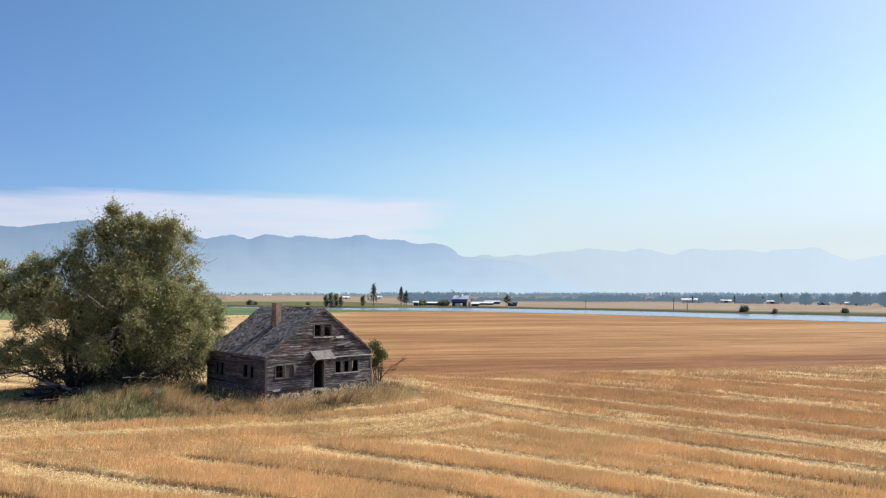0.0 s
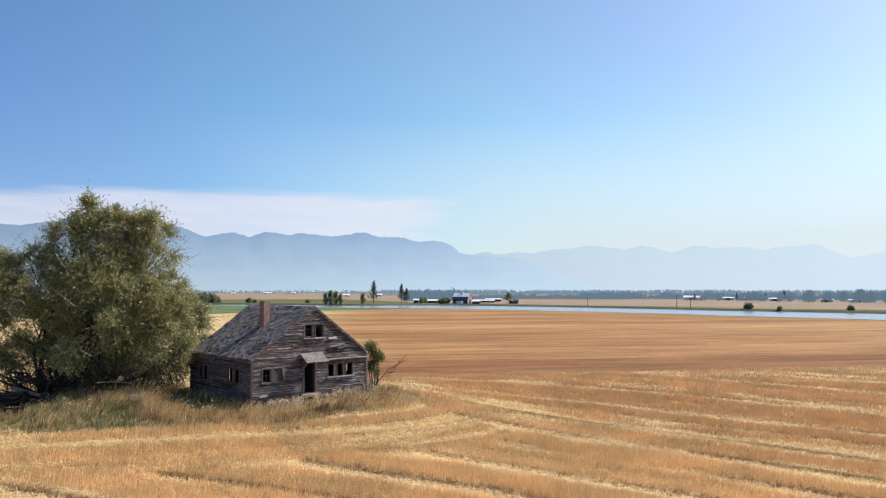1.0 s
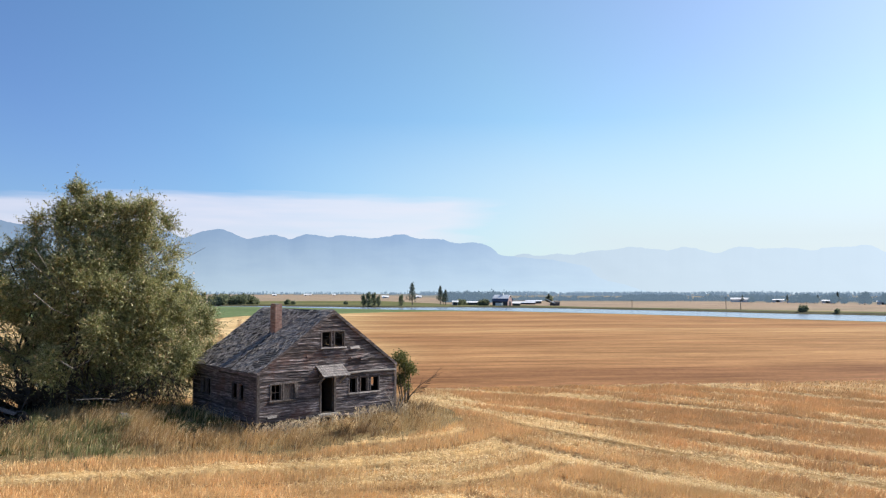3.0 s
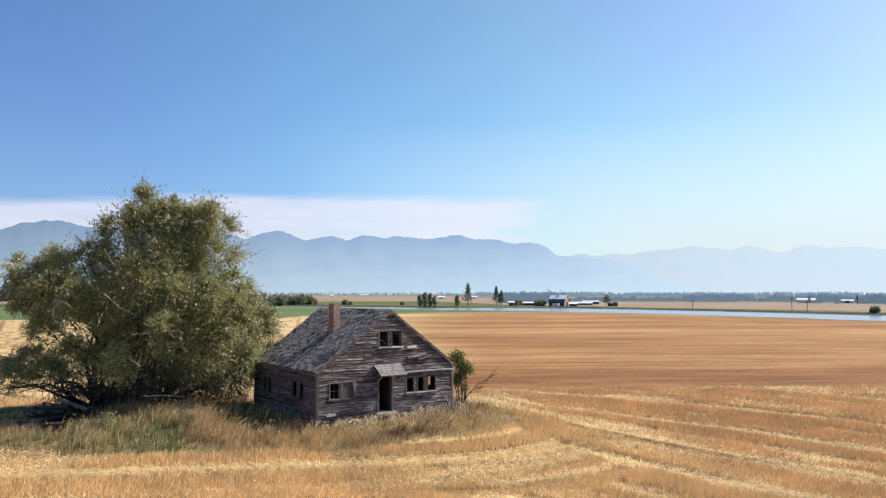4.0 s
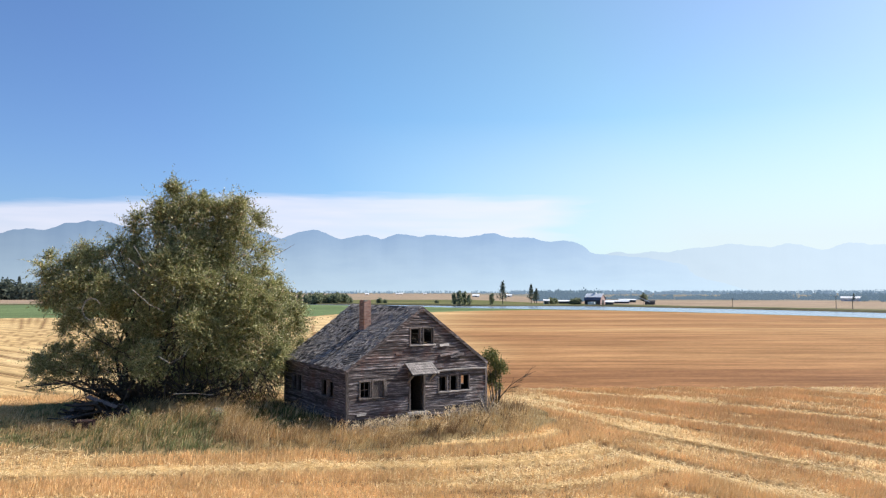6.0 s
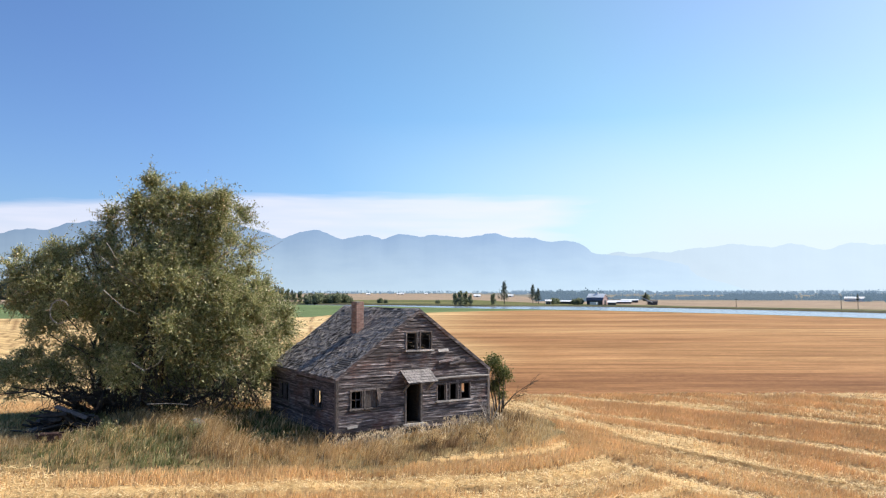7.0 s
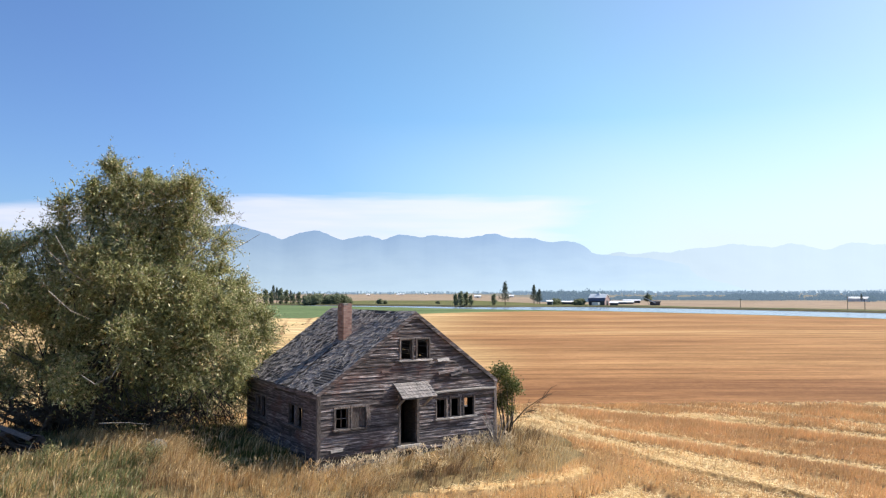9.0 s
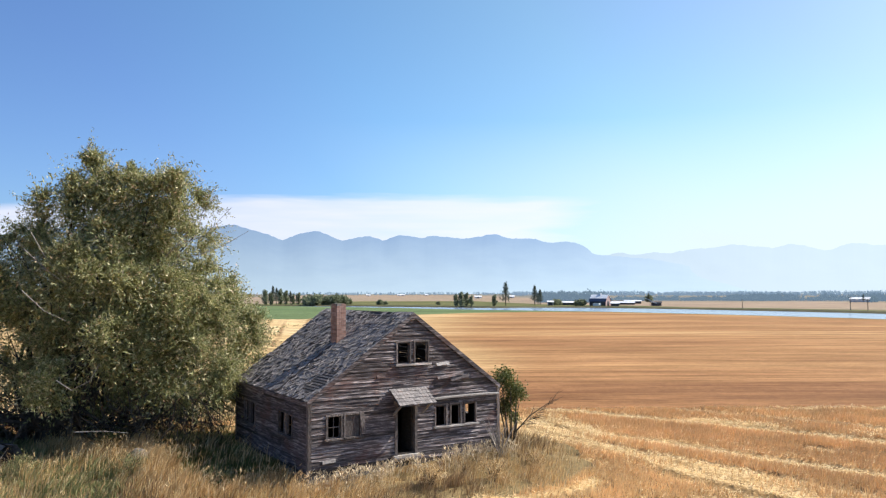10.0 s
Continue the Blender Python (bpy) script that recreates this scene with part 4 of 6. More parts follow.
for bx in (2.98, 4.12):
    bm = bmesh.new()
    hexa(bm, [(bx, -0.05, 1.72), (bx + 0.06, -0.05, 1.72), (bx + 0.06, -0.05, 1.8), (bx, -0.05, 1.8), (bx, -0.62, 2.1), (bx + 0.06, -0.62, 2.1), (bx + 0.06, -0.56, 2.14), (bx, -0.56, 2.14)])
    part("bracket", bm, M_PALE, canopy, "bare wooden strut")
# a bleached fascia board that runs on from the canopy
bm = bmesh.new()
prev = None
for i in range(9):
    t = i / 8
    x, z = 4.3 + 3.1 * t, 2.16 + 0.1 * math.sin(t * 1.9) - 0.09 * t
    ring = [bm.verts.new((x, -0.14, z - 0.03)), bm.verts.new((x, -0.04, z - 0.03)), bm.verts.new((x, -0.04, z + 0.035)), bm.verts.new((x, -0.14, z + 0.02))]
    if prev:
        for k in range(4):
            bm.faces.new((prev[k], prev[(k + 1) % 4], ring[(k + 1) % 4], ring[k]))
    else:
        bm.faces.new(ring)
    prev = ring
bm.faces.new(prev[::-1])
part("ledger_board", bm, M_PALE, house, "long bleached board bowed along the wall")
# sprung and hanging boards on the gable
for x0, z0, x1, z1, tilt in ((4.72, 3.3, 5.25, 3.32, 0.06), (4.75, 2.83, 5.85, 2.95, 0.08), (5.3, 2.74, 6.1, 2.86, 0.09), (0.45, 0.44, 0.9, 0.47, 0.03)):
    bm = bmesh.new()
    hexa(bm, [(x0, -0.06 - tilt, z0), (x1, -0.06 - tilt * 0.4, z1), (x1, -0.04, z1 + 0.01), (x0, -0.04, z0 + 0.01), (x0, -0.05, z0 + 0.09), (x1, -0.05, z1 + 0.09), (x1, -0.036, z1 + 0.1), (x0, -0.036, z0 + 0.1)])
    part("sprung_board", bm, M_PALE if z0 > 3.2 or z0 < 1 else M_SIDING, house, "loose siding board sprung from the wall")

# roof: deck, rafters' ends, rake boards, shingles
roof = new("roof")
roof.parent = house
OH, RK = 0.09, 0.07
LEN_L = math.hypot(APEX_X + OH, (APEX_X + OH) * SLOPE_L)
UX, UZ = (APEX_X + OH) / LEN_L, (APEX_X + OH) * SLOPE_L / LEN_L


def roof_point(s, y, up=0.0):
    """A place on the western slope: s metres up from the eave, at depth y, that far above the deck."""
    sag = -0.05 * math.sin(math.pi * min(max(s / LEN_L, 0), 1)) * (0.6 + 0.4 * math.sin(y * 0.9)) - 0.04 * math.sin(math.pi * (y + 0.2) / 7.1) * s / LEN_L
    return (-OH + UX * s - UZ * up, y, EAVE - OH * SLOPE_L + 0.06 + UZ * s + UX * up + sag)


bm = bmesh.new()
ns, ny = 14, 10
grid = {}
for u in (0, 1):
    for i in range(ns + 1):
        for j in range(ny + 1):
            grid[u, i, j] = bm.verts.new(roof_point(LEN_L * i / ns, -RK + (L + 2 * RK) * j / ny, -0.03 + 0.03 * u))
for i in range(ns):
    for j in range(ny):
        bm.faces.new([grid[1, i, j], grid[1, i + 1, j], grid[1, i + 1, j + 1], grid[1, i, j + 1]])
        bm.faces.new([grid[0, i, j], grid[0, i, j + 1], grid[0, i + 1, j + 1], grid[0, i + 1, j]])
for i in range(ns):
    bm.faces.new([grid[0, i, 0], grid[0, i + 1, 0], grid[1, i + 1, 0], grid[1, i, 0]])
    bm.faces.new([grid[0, i, ny], grid[1, i, ny], grid[1, i + 1, ny], grid[0, i + 1, ny]])
for j in range(ny):
    bm.faces.new([grid[0, 0, j], grid[1, 0, j], grid[1, 0, j + 1], grid[0, 0, j + 1]])
    bm.faces.new([grid[0, ns, j], grid[0, ns, j + 1], grid[1, ns, j + 1], grid[1, ns, j]])
part("left_deck", bm, M_DECK, roof)
zr = EAVE - 0.05 * SLOPE_R + 0.06
bm = bmesh.new()
for i in range(26):
    t0, t1 = i / 26, (i + 0.8) / 26
    y = -RK
    while y < L + RK - 0.05:
        y1 = min(y + rnd.uniform(0.25, 1.5), L + RK)
        wide = t1 if rnd.random() < 0.22 else (i + 1.12) / 26
        xa, za, xb, zb = W + 0.05 - (W + 0.05 - APEX_X) * t0, zr + (APEX_Z + 0.03 - zr) * t0, W + 0.05 - (W + 0.05 - APEX_X) * min(wide, 1), zr + (APEX_Z + 0.03 - zr) * min(wide, 1)
        lift = rnd.uniform(0.0, 0.012)
        hexa(bm, [(xa, y, za + lift), (xa, y1 - 0.012, za + lift), (xb, y1 - 0.012, zb + lift), (xb, y, zb + lift), (xa, y, za + 0.02 + lift), (xa, y1 - 0.012, za + 0.02 + lift), (xb, y1 - 0.012, zb + 0.02 + lift), (xb, y, zb + 0.02 + lift)])
        y = y1
tagged(part("right_slope", bm, M_SHINGLE, roof), "weathered roof slope with gaps that let light through", kind="stuff")
for sgn in (0, 1):
    bm = bmesh.new()
    xe, ze = (-OH, EAVE - OH * SLOPE_L + 0.06) if sgn == 0 else (W + 0.05, zr + 0.02)
    hexa(bm, [(xe, -RK - 0.025, ze - 0.12), (APEX_X, -RK - 0.025, APEX_Z - 0.1), (APEX_X, -RK - 0.003, APEX_Z - 0.1), (xe, -RK - 0.003, ze - 0.12), (xe, -RK - 0.025, ze + 0.03), (APEX_X, -RK - 0.025, APEX_Z + 0.07), (APEX_X, -RK - 0.003, APEX_Z + 0.07), (xe, -RK - 0.003, ze + 0.03)])
    part("rake_board", bm, M_SIDING, roof)
part("eave_board", boxes((-OH - 0.01, -RK + 0.01, EAVE - OH * SLOPE_L - 0.07, -OH + 0.012, L + RK, EAVE - OH * SLOPE_L + 0.045)), M_SIDE, roof)
# soffit boards close the gap between wall top and roof
part("plate", boxes((0.0, 0.1, EAVE - 0.14, 0.09, L - 0.1, EAVE - 0.02)), M_CORE, house)


def shingle_cell(r, c, rows_n, cols_n):
    """Corners of one split shingle; bare patches and ragged courses where the weather took them."""
    ex = LEN_L / rows_n
    y0 = -RK - 0.02 + (L + 2 * RK + 0.02) * (c + (0.5 if r % 2 else 0.0)) / cols_n
    wd = (L + 2 * RK) / cols_n
    s0 = r * ex + rnd.uniform(-0.02, 0.02)
    bare = rng_noise(y0, s0, 0.8, 5.0)
    line = abs(y0 + 0.04 - 2.72 - s0 * 0.08)
    far_bare = 0.55 * smoothstep(2.9, 3.6, y0) * (0.6 + 0.8 * rng_noise(y0, s0, 0.45, 2.0)) * smoothstep(4.6, 3.2, s0)
    if bare > 0.72 or rnd.random() < far_bare or (line < 0.12 and s0 < 3.0) or rnd.random() < 0.09:
        return None
    if s0 > LEN_L - 0.55 and 1.0 < y0 < 3.6 and rnd.random() < 0.85:
        return None
    w0, w1 = y0 + rnd.uniform(0.002, 0.012), y0 + wd - rnd.uniform(0.002, 0.016)
    s1 = min(s0 + ex * rnd.uniform(1.1, 1.6), LEN_L + 0.02)
    lift = 0.02 + rnd.random() ** 3 * 0.06
    tw = rnd.uniform(-0.02, 0.02)
    return [roof_point(s0, w0, lift + tw), roof_point(s0, w1, lift - tw), roof_point(s1, w1, 0.017), roof_point(s1, w0, 0.017), roof_point(s0, w0, lift + tw + 0.013), roof_point(s0, w1, lift - tw + 0.013), roof_point(s1, w1, 0.025), roof_point(s1, w0, 0.025)]


# spaced sheathing laths under the shingles
laths = bmesh.new()
s = 0.02
while s < LEN_L - 0.1:
    y = -RK
    while y < L + RK - 0.05:
        y1 = min(y + rnd.uniform(1.6, 3.2), L + RK)
        # rain from the chimney has rotted a channel down to the eave
        gap = 2.72 + s * 0.08
        if s < 2.9 and y < gap - 0.1 < y1:
            y1 = gap - 0.1
        if s < 2.9 and gap - 0.12 < y < gap + 0.12:
            y = gap + 0.14
            continue
        up = rnd.uniform(0.0, 0.006)
        hexa(laths, [roof_point(s, y, up), roof_point(s, y1 - 0.01, up), roof_point(s + 0.085, y1 - 0.01, up), roof_point(s + 0.085, y, up), roof_point(s, y, up + 0.016), roof_point(s, y1 - 0.01, up + 0.016), roof_point(s + 0.085, y1 - 0.01, up + 0.012), roof_point(s + 0.085, y, up + 0.012)])
        y = y1
    s += 0.125
tagged(part("sheathing", laths, M_SHEATH, roof), "grey sheathing laths showing where shingles are gone", kind="stuff")
rest = bmesh.new()
ROWS_N, COLS_N = 27, 76
for r in range(ROWS_N):
    for c in range(COLS_N):
        cell = shingle_cell(r, c, ROWS_N, COLS_N)
        if cell is None:
            continue
        if c < 16 and r < 18:
            bm = bmesh.new()
            hexa(bm, cell)
            part("shingle", bm, M_SHINGLE_P, roof)
        else:
            hexa(rest, cell)
tagged(part("shingles", rest, M_SHINGLE, roof), "weathered grey split shingles, curled and partly missing", kind="stuff")

# splinters and slipped halves of shingles lying about on the slope
slivers = bmesh.new()
for k in range(330):
    y0, s0 = rnd.uniform(0.0, L), rnd.uniform(0.05, LEN_L - 0.25)
    if rng_noise(y0, s0, 0.7, 5.0) < -0.35 or (s0 < 2.9 and abs(y0 - 2.72 - s0 * 0.08) < 0.2):
        continue
    ln, wd = rnd.uniform(0.08, 0.28), rnd.uniform(0.01, 0.035)
    a = rnd.gauss(0.35, 0.45)
    ca, sa = math.cos(a), math.sin(a)
    up = rnd.uniform(0.045, 0.085)
    corners = [(s0 + i * ca - j * sa, y0 + i * sa + j * ca, q) for q in (0.0, 0.012) for i, j in ((0, 0), (0, wd), (ln, wd), (ln, 0))]
    tip = rnd.uniform(-0.02, 0.05)
    hexa(slivers, [roof_point(p, q, up + h + (tip if n % 4 in (2, 3) else 0.0)) for n, (p, q, h) in enumerate(corners)])
tagged(part("loose_splinter_litter", slivers, M_SLIVER, roof), "bleached splinters of shingles lying loose on the roof", kind="stuff")

# chimney of single bricks
CX0, CX1, CY0, CY1, CTOP = 2.2, 2.56, 2.7, 3.22, 5.46
chimney = part("chimney", boxes((CX0 + 0.012, CY0 + 0.012, 3.4, CX1 - 0.012, CY1 - 0.012, CTOP - 0.02)), M_MORTAR, house, "slim red brick chimney, worn at the top")
courses = int((CTOP - 3.5) / 0.075)
brick_mesh = {}


def brick(x0, y0, x1, y1, z):
    key = (round(x1 - x0, 3), round(y1 - y0, 3))
    if key not in brick_mesh:
        b = boxes((0, 0, 0, key[0], key[1], 0.064))
        me = bpy.data.meshes.new("brick")
        b.to_mesh(me)
        b.free()
        me.materials.append(M_BRICK)
        brick_mesh[key] = me
    ob = new("brick", brick_mesh[key])
    ob.parent = chimney
    ob.location = (x0 + rnd.uniform(-0.004, 0.004), y0 + rnd.uniform(-0.004, 0.004), z)


for k in range(courses):
    z = 3.5 + 0.075 * k
    if k % 2:
        xs, ys = [CX0, CX0 + 0.18, CX1], [CY0 + 0.1, CY1 - 0.1]
    else:
        xs, ys = [CX0, CX0 + 0.1, CX0 + 0.27, CX1], [CY0 + 0.1, CY0 + 0.26, CY1 - 0.1]
    for a, b in zip(xs, xs[1:]):
        if k == courses - 1 and rnd.random() < 0.4:
            continue
        brick(a + 0.005, CY0, b - 0.005, CY0 + 0.1, z)
        brick(a + 0.005, CY1 - 0.1, b - 0.005, CY1, z)
    for a, b in zip(ys, ys[1:]):
        brick(CX0, a + 0.005, CX0 + 0.1, b - 0.005, z)
        brick(CX1 - 0.1, a + 0.005, CX1, b - 0.005, z)

# ---- plants ----
gen = np.random.default_rng(11)


def blade_mesh(name, base, height, width, lean, mat, bend=0.5, segs=1, parent=None):
    """Many upright blades in one mesh: base (n, 3), height, width and lean (n, 2)."""
    n = len(base)
    ang = gen.uniform(0, 2 * np.pi, n)
    side = np.stack([np.cos(ang), np.sin(ang), np.zeros(n)], -1) * (width[:, None] / 2)
    tip = base + np.stack([lean[:, 0], lean[:, 1], height], -1)
    if segs == 1:
        v = np.stack([base - side, base + side, tip], 1).reshape(-1, 3)
        f = np.arange(3 * n).reshape(-1, 3)
    else:
        mid = base + np.stack([lean[:, 0] * (1 - bend) * 0.5, lean[:, 1] * (1 - bend) * 0.5, height * 0.6], -1)
        v = np.stack([base - side, base + side, mid + side * 0.8, mid - side * 0.8, tip], 1).reshape(-1, 3)
        k = np.arange(n)[:, None] * 5
        f = np.concatenate([k + [0, 1, 2], k + [0, 2, 3], k + [3, 2, 4]])
    return mesh_object(name, v, f, mat, parent)


def scatter(n, r0, r1, b0, b1, power=1.0):
    """Random places in a sector round the hub, denser towards it."""
    r = (gen.uniform(r0 ** power, r1 ** power, n)) ** (1 / power)
    a = np.radians(gen.uniform(b0, b1, n) + HEADING)
    return HUB[0] + r * np.sin(a), HUB[1] + r * np.cos(a), r


def house_clear(x, y, m=0.12):
    return ~((x > -m) & (x < W + m) & (y > -m) & (y < L + m))


def leaf_cloud(centres, spread_r, per, length, width, droop=0.3):
    """Leaves as slim folded diamonds round the ends of twigs."""
    c = np.repeat(centres, per, 0)
    n = len(c)
    p = c + gen.normal(0, 1, (n, 3)) * np.repeat(spread_r, per)[:, None] * 0.55
    d = gen.normal(0, 1, (n, 3)) + np.array((0, 0, -droop))
    d /= np.linalg.norm(d, axis=1)[:, None]
    s = np.cross(d, gen.normal(0, 1, (n, 3)))
    s /= np.linalg.norm(s, axis=1)[:, None] + 1e-9
    ln = gen.uniform(0.7, 1.3, n)[:, None] * length
    wd = gen.uniform(0.7, 1.3, n)[:, None] * width
    v = np.stack([p, p + d * ln * 0.45 + s * wd / 2, p + d * ln, p + d * ln * 0.45 - s * wd / 2], 1).reshape(-1, 3)
    f = np.arange(4 * n).reshape(-1, 4)
    return v, f


def make_stubble():
    x, y, r = (np.concatenate(p) for p in zip(scatter(560000, 8, 150, -37, 62, 0.95), scatter(420000, 10, 60, -37, 62, 1.4), scatter(130000, 1, 42, 60, 325, 1.4)))
    hit = (r < 42) | (np.arctan2(x - HUB[0], y - HUB[1]) < radians(52 + HEADING))
    x, y, r = x[hit], y[hit], r[hit]
    w, far = windrow(x, y), slant_block(x, y)
    d = isle_distance(x, y) - isle_edge(x, y)
    keep = (d > 0) & (gen.random(len(x)) > 0.94 * np.maximum(w, wheel_line(x, y))) & (gen.random(len(x)) > 0.7 * low_cut(x, y))
    # the far block is combed so short and even that its stalks merge
    keep &= gen.random(len(x)) < smoothstep(140, 60, r) * (1 - far) * (1 - pale_block(x, y))
    x, y, r, far = x[keep], y[keep], r[keep], far[keep]
    z = ground_z(x, y) - 0.02
    n = len(x)
    h = gen.uniform(0.23, 0.36, n) * (0.9 + 0.15 * rng_noise(x, y, 1.2, 3.0)) * (1 - 0.45 * far)
    wd = 0.013 + 0.0006 * r + gen.uniform(0, 0.012, n)
    strip = np.floor(rows_across(x, y) / SPAN + 0.5)
    h *= 0.92 + 0.2 * np.sin(strip * 3.7 + 1.0)
    h *= 0.55 + 0.45 * smoothstep(120, 40, r)
    lean = gen.normal(0, 0.05, (n, 2)) + np.array((0.03, -0.04))
    ruddy = gen.random(n) < smoothstep(6, 19, x + 3.0 * rng_noise(x, y, 4.0, 3.0) + 2.0 * np.sin(strip * 2.1))
    base = np.stack([x, y, z], -1)
    for sel, mat, label in ((~ruddy, M_STUBBLE, "standing golden wheat stubble in combed rows"), (ruddy, M_STUBBLE_RED, "standing orange-brown wheat stubble in combed rows")):
        tagged(blade_mesh("stubble", base[sel], h[sel], wd[sel], lean[sel], mat), label, "stubble", kind="stuff")
    # flattened straw on the windrows, heaped unevenly
    x, y, r = (np.concatenate(p) for p in zip(scatter(420000, 8, 130, -37, 62, 0.95), scatter(420000, 8, 62, -37, 62, 1.3)))
    out = isle_distance(x, y) > isle_edge(x, y)
    wr = windrow(x, y)
    keep = out & ((gen.random(len(x)) < wr * smoothstep(-0.9, 0.5, rng_noise(x, y, 0.9, 5.0) + 0.5 * wr)) & (wheel_line(x, y) < 0.5) | (gen.random(len(x)) < 0.09 * smoothstep(70, 30, r)))
    keep &= (gen.random(len(x)) > np.maximum(slant_block(x, y), pale_block(x, y))) & (gen.random(len(x)) < smoothstep(130, 60, r))
    x, y, r = x[keep], y[keep], r[keep]
    n = len(x)
    heap = 0.06 + 0.07 * smoothstep(0.1, 0.8, rng_noise(x, y, 0.55, 7.0))
    z = ground_z(x, y) + gen.uniform(0.0, 1.0, n) * heap * 1.5
    a = gen.uniform(0, 2 * np.pi, n)
    ln = gen.uniform(0.12, 0.36, n)
    lean = np.stack([np.cos(a) * ln, np.sin(a) * ln], -1)
    ob = blade_mesh("loose_straw", np.stack([x, y, z], -1), gen.uniform(-0.04, 0.1, n), 0.016 + 0.0007 * r, lean, M_STRAW)
    tagged(ob, "pale loose straw lying in windrows on the stubble", "straw", kind="stuff")


make_stubble()


def shade_side(x, y):
    """1 on the dank strip between the house's side wall and the tree, where nettles and weeds grow."""
    return smoothstep(-3.6, -2.4, x) * smoothstep(0.9, 0.1, x) * smoothstep(0.4, 1.8, y) * smoothstep(12.5, 9.5, y)


def make_grass():
    loose, tufts, blades = 130000, 7000, 50
    n = loose + tufts * blades
    tx, ty = gen.uniform(-21, 14, tufts), gen.uniform(-7, 24, tufts)
    fan = np.concatenate([np.zeros((loose, 2)), gen.normal(0, 1, (tufts * blades, 2))])
    vigour = np.concatenate([gen.uniform(0.6, 1.0, loose), np.repeat(gen.uniform(0.75, 1.3, tufts), blades)])
    x = np.concatenate([gen.uniform(-21, 14, loose), np.repeat(tx, blades)]) + 0.1 * fan[:, 0]
    y = np.concatenate([gen.uniform(-7, 24, loose), np.repeat(ty, blades)]) + 0.1 * fan[:, 1]
    d = isle_distance(x, y) - isle_edge(x, y)
    inside = smoothstep(0.9, -1.2, d)
    clump = 0.5 + 0.5 * rng_noise(x, y, 0.42, 1.0)
    keep = (gen.random(n) < inside * (0.45 + 0.55 * clump)) & house_clear(x, y)
    # thin and low under the tree and right at the walls
    keep &= (gen.random(n) < 0.3 + 0.7 * smoothstep(6.5, 1.0, (x + 0.65 * y - 2.0)))
    keep &= (np.hypot(x + 8.6, y - 8.3) > 1.4) & (np.hypot(x + 9.4, y - 6.4) > 0.45) & (np.hypot(x + 4.1, y - 5.0) > 0.6)
    x, y, fan, vigour = x[keep], y[keep], fan[keep], vigour[keep]
    n = len(x)
    z = ground_z(x, y) - 0.03
    clump = 0.5 + 0.5 * rng_noise(x, y, 0.5, 1.0)
    big = 0.5 + 0.5 * rng_noise(x, y, 1.7, 6.0)
    dank = shade_side(x, y)
    green = rng_noise(x, y, 1.3, 9.0) + 0.7 * smoothstep(-2.5, -8, x) - 0.9 * smoothstep(-3, 2, x) - 0.12 + 0.3 * smoothstep(2.2, -0.6, -(isle_distance(x, y) - isle_edge(x, y))) + 0.22 * gen.normal(0, 1, n)
    brown = rng_noise(x, y, 1.1, 4.0) + 0.3 * smoothstep(1.0, 5.0, x) + 0.25 * gen.normal(0, 1, n)
    g = (green > 0.52) & (dank < 0.5)
    k = (dank >= 0.5) & (gen.random(n) < 0.9)
    b = ~g & ~k & (brown > 0.5)
    gold = ~(g | k | b)
    h = (0.2 + 0.42 * clump + 0.3 * big) * gen.uniform(0.5, 1.2, n) * vigour
    h *= 0.35 + 0.65 * smoothstep(0.6, -1.6, isle_distance(x, y) - isle_edge(x, y))
    h *= np.where((x > -0.6) & (x < W + 0.5) & (y < 0.5), 1 - 0.5 * smoothstep(-2.6, -1.0, y), 1.0)
    h *= 1 - 0.45 * smoothstep(-8.5, -11, x)
    h *= np.where(g, 0.62, np.where(k, 0.42, np.where(b, 0.78, 1.0)))
    lean = gen.normal(0, 0.16, (n, 2)) * h[:, None] + 0.2 * fan * h[:, None] + np.array((0.3, -0.14)) * h[:, None] * (0.7 + 0.6 * big[:, None])
    base = np.stack([x, y, z], -1)
    wd = gen.uniform(0.01, 0.023, n)
    for name, sel, mat, fat, label in (("tall_grass", gold, M_DRYGRASS, 1.0, "tall dry golden grass round the house"), ("dead_weeds", b, M_BROWNWEED, 1.1, "brown dead weeds in the dry grass"),
                                       ("weeds", g, M_GREENWEED, 1.8, "grey-green weeds among the dry grass"), ("shade_weeds", k, M_SHRUBLEAF, 2.0, "dark green weeds in the shade of the house")):
        tagged(blade_mesh(name, base[sel], h[sel], wd[sel] * fat, lean[sel], mat, segs=2), label, "grass" if name == "tall_grass" else "weeds", kind="stuff")
    head = gold & (gen.random(n) < 0.25) & (h > 0.45)
    tip = base[head] + np.stack([lean[head, 0], lean[head, 1], h[head]], -1) * 0.94
    v, f = leaf_cloud(tip, np.full(len(tip), 0.012), 2, 0.15, 0.015, -1.8)
    tagged(mesh_object("seed_heads", v, f, M_DRYGRASS), "pale feathery seed heads of the dry grass", "grass", kind="stuff")


make_grass()


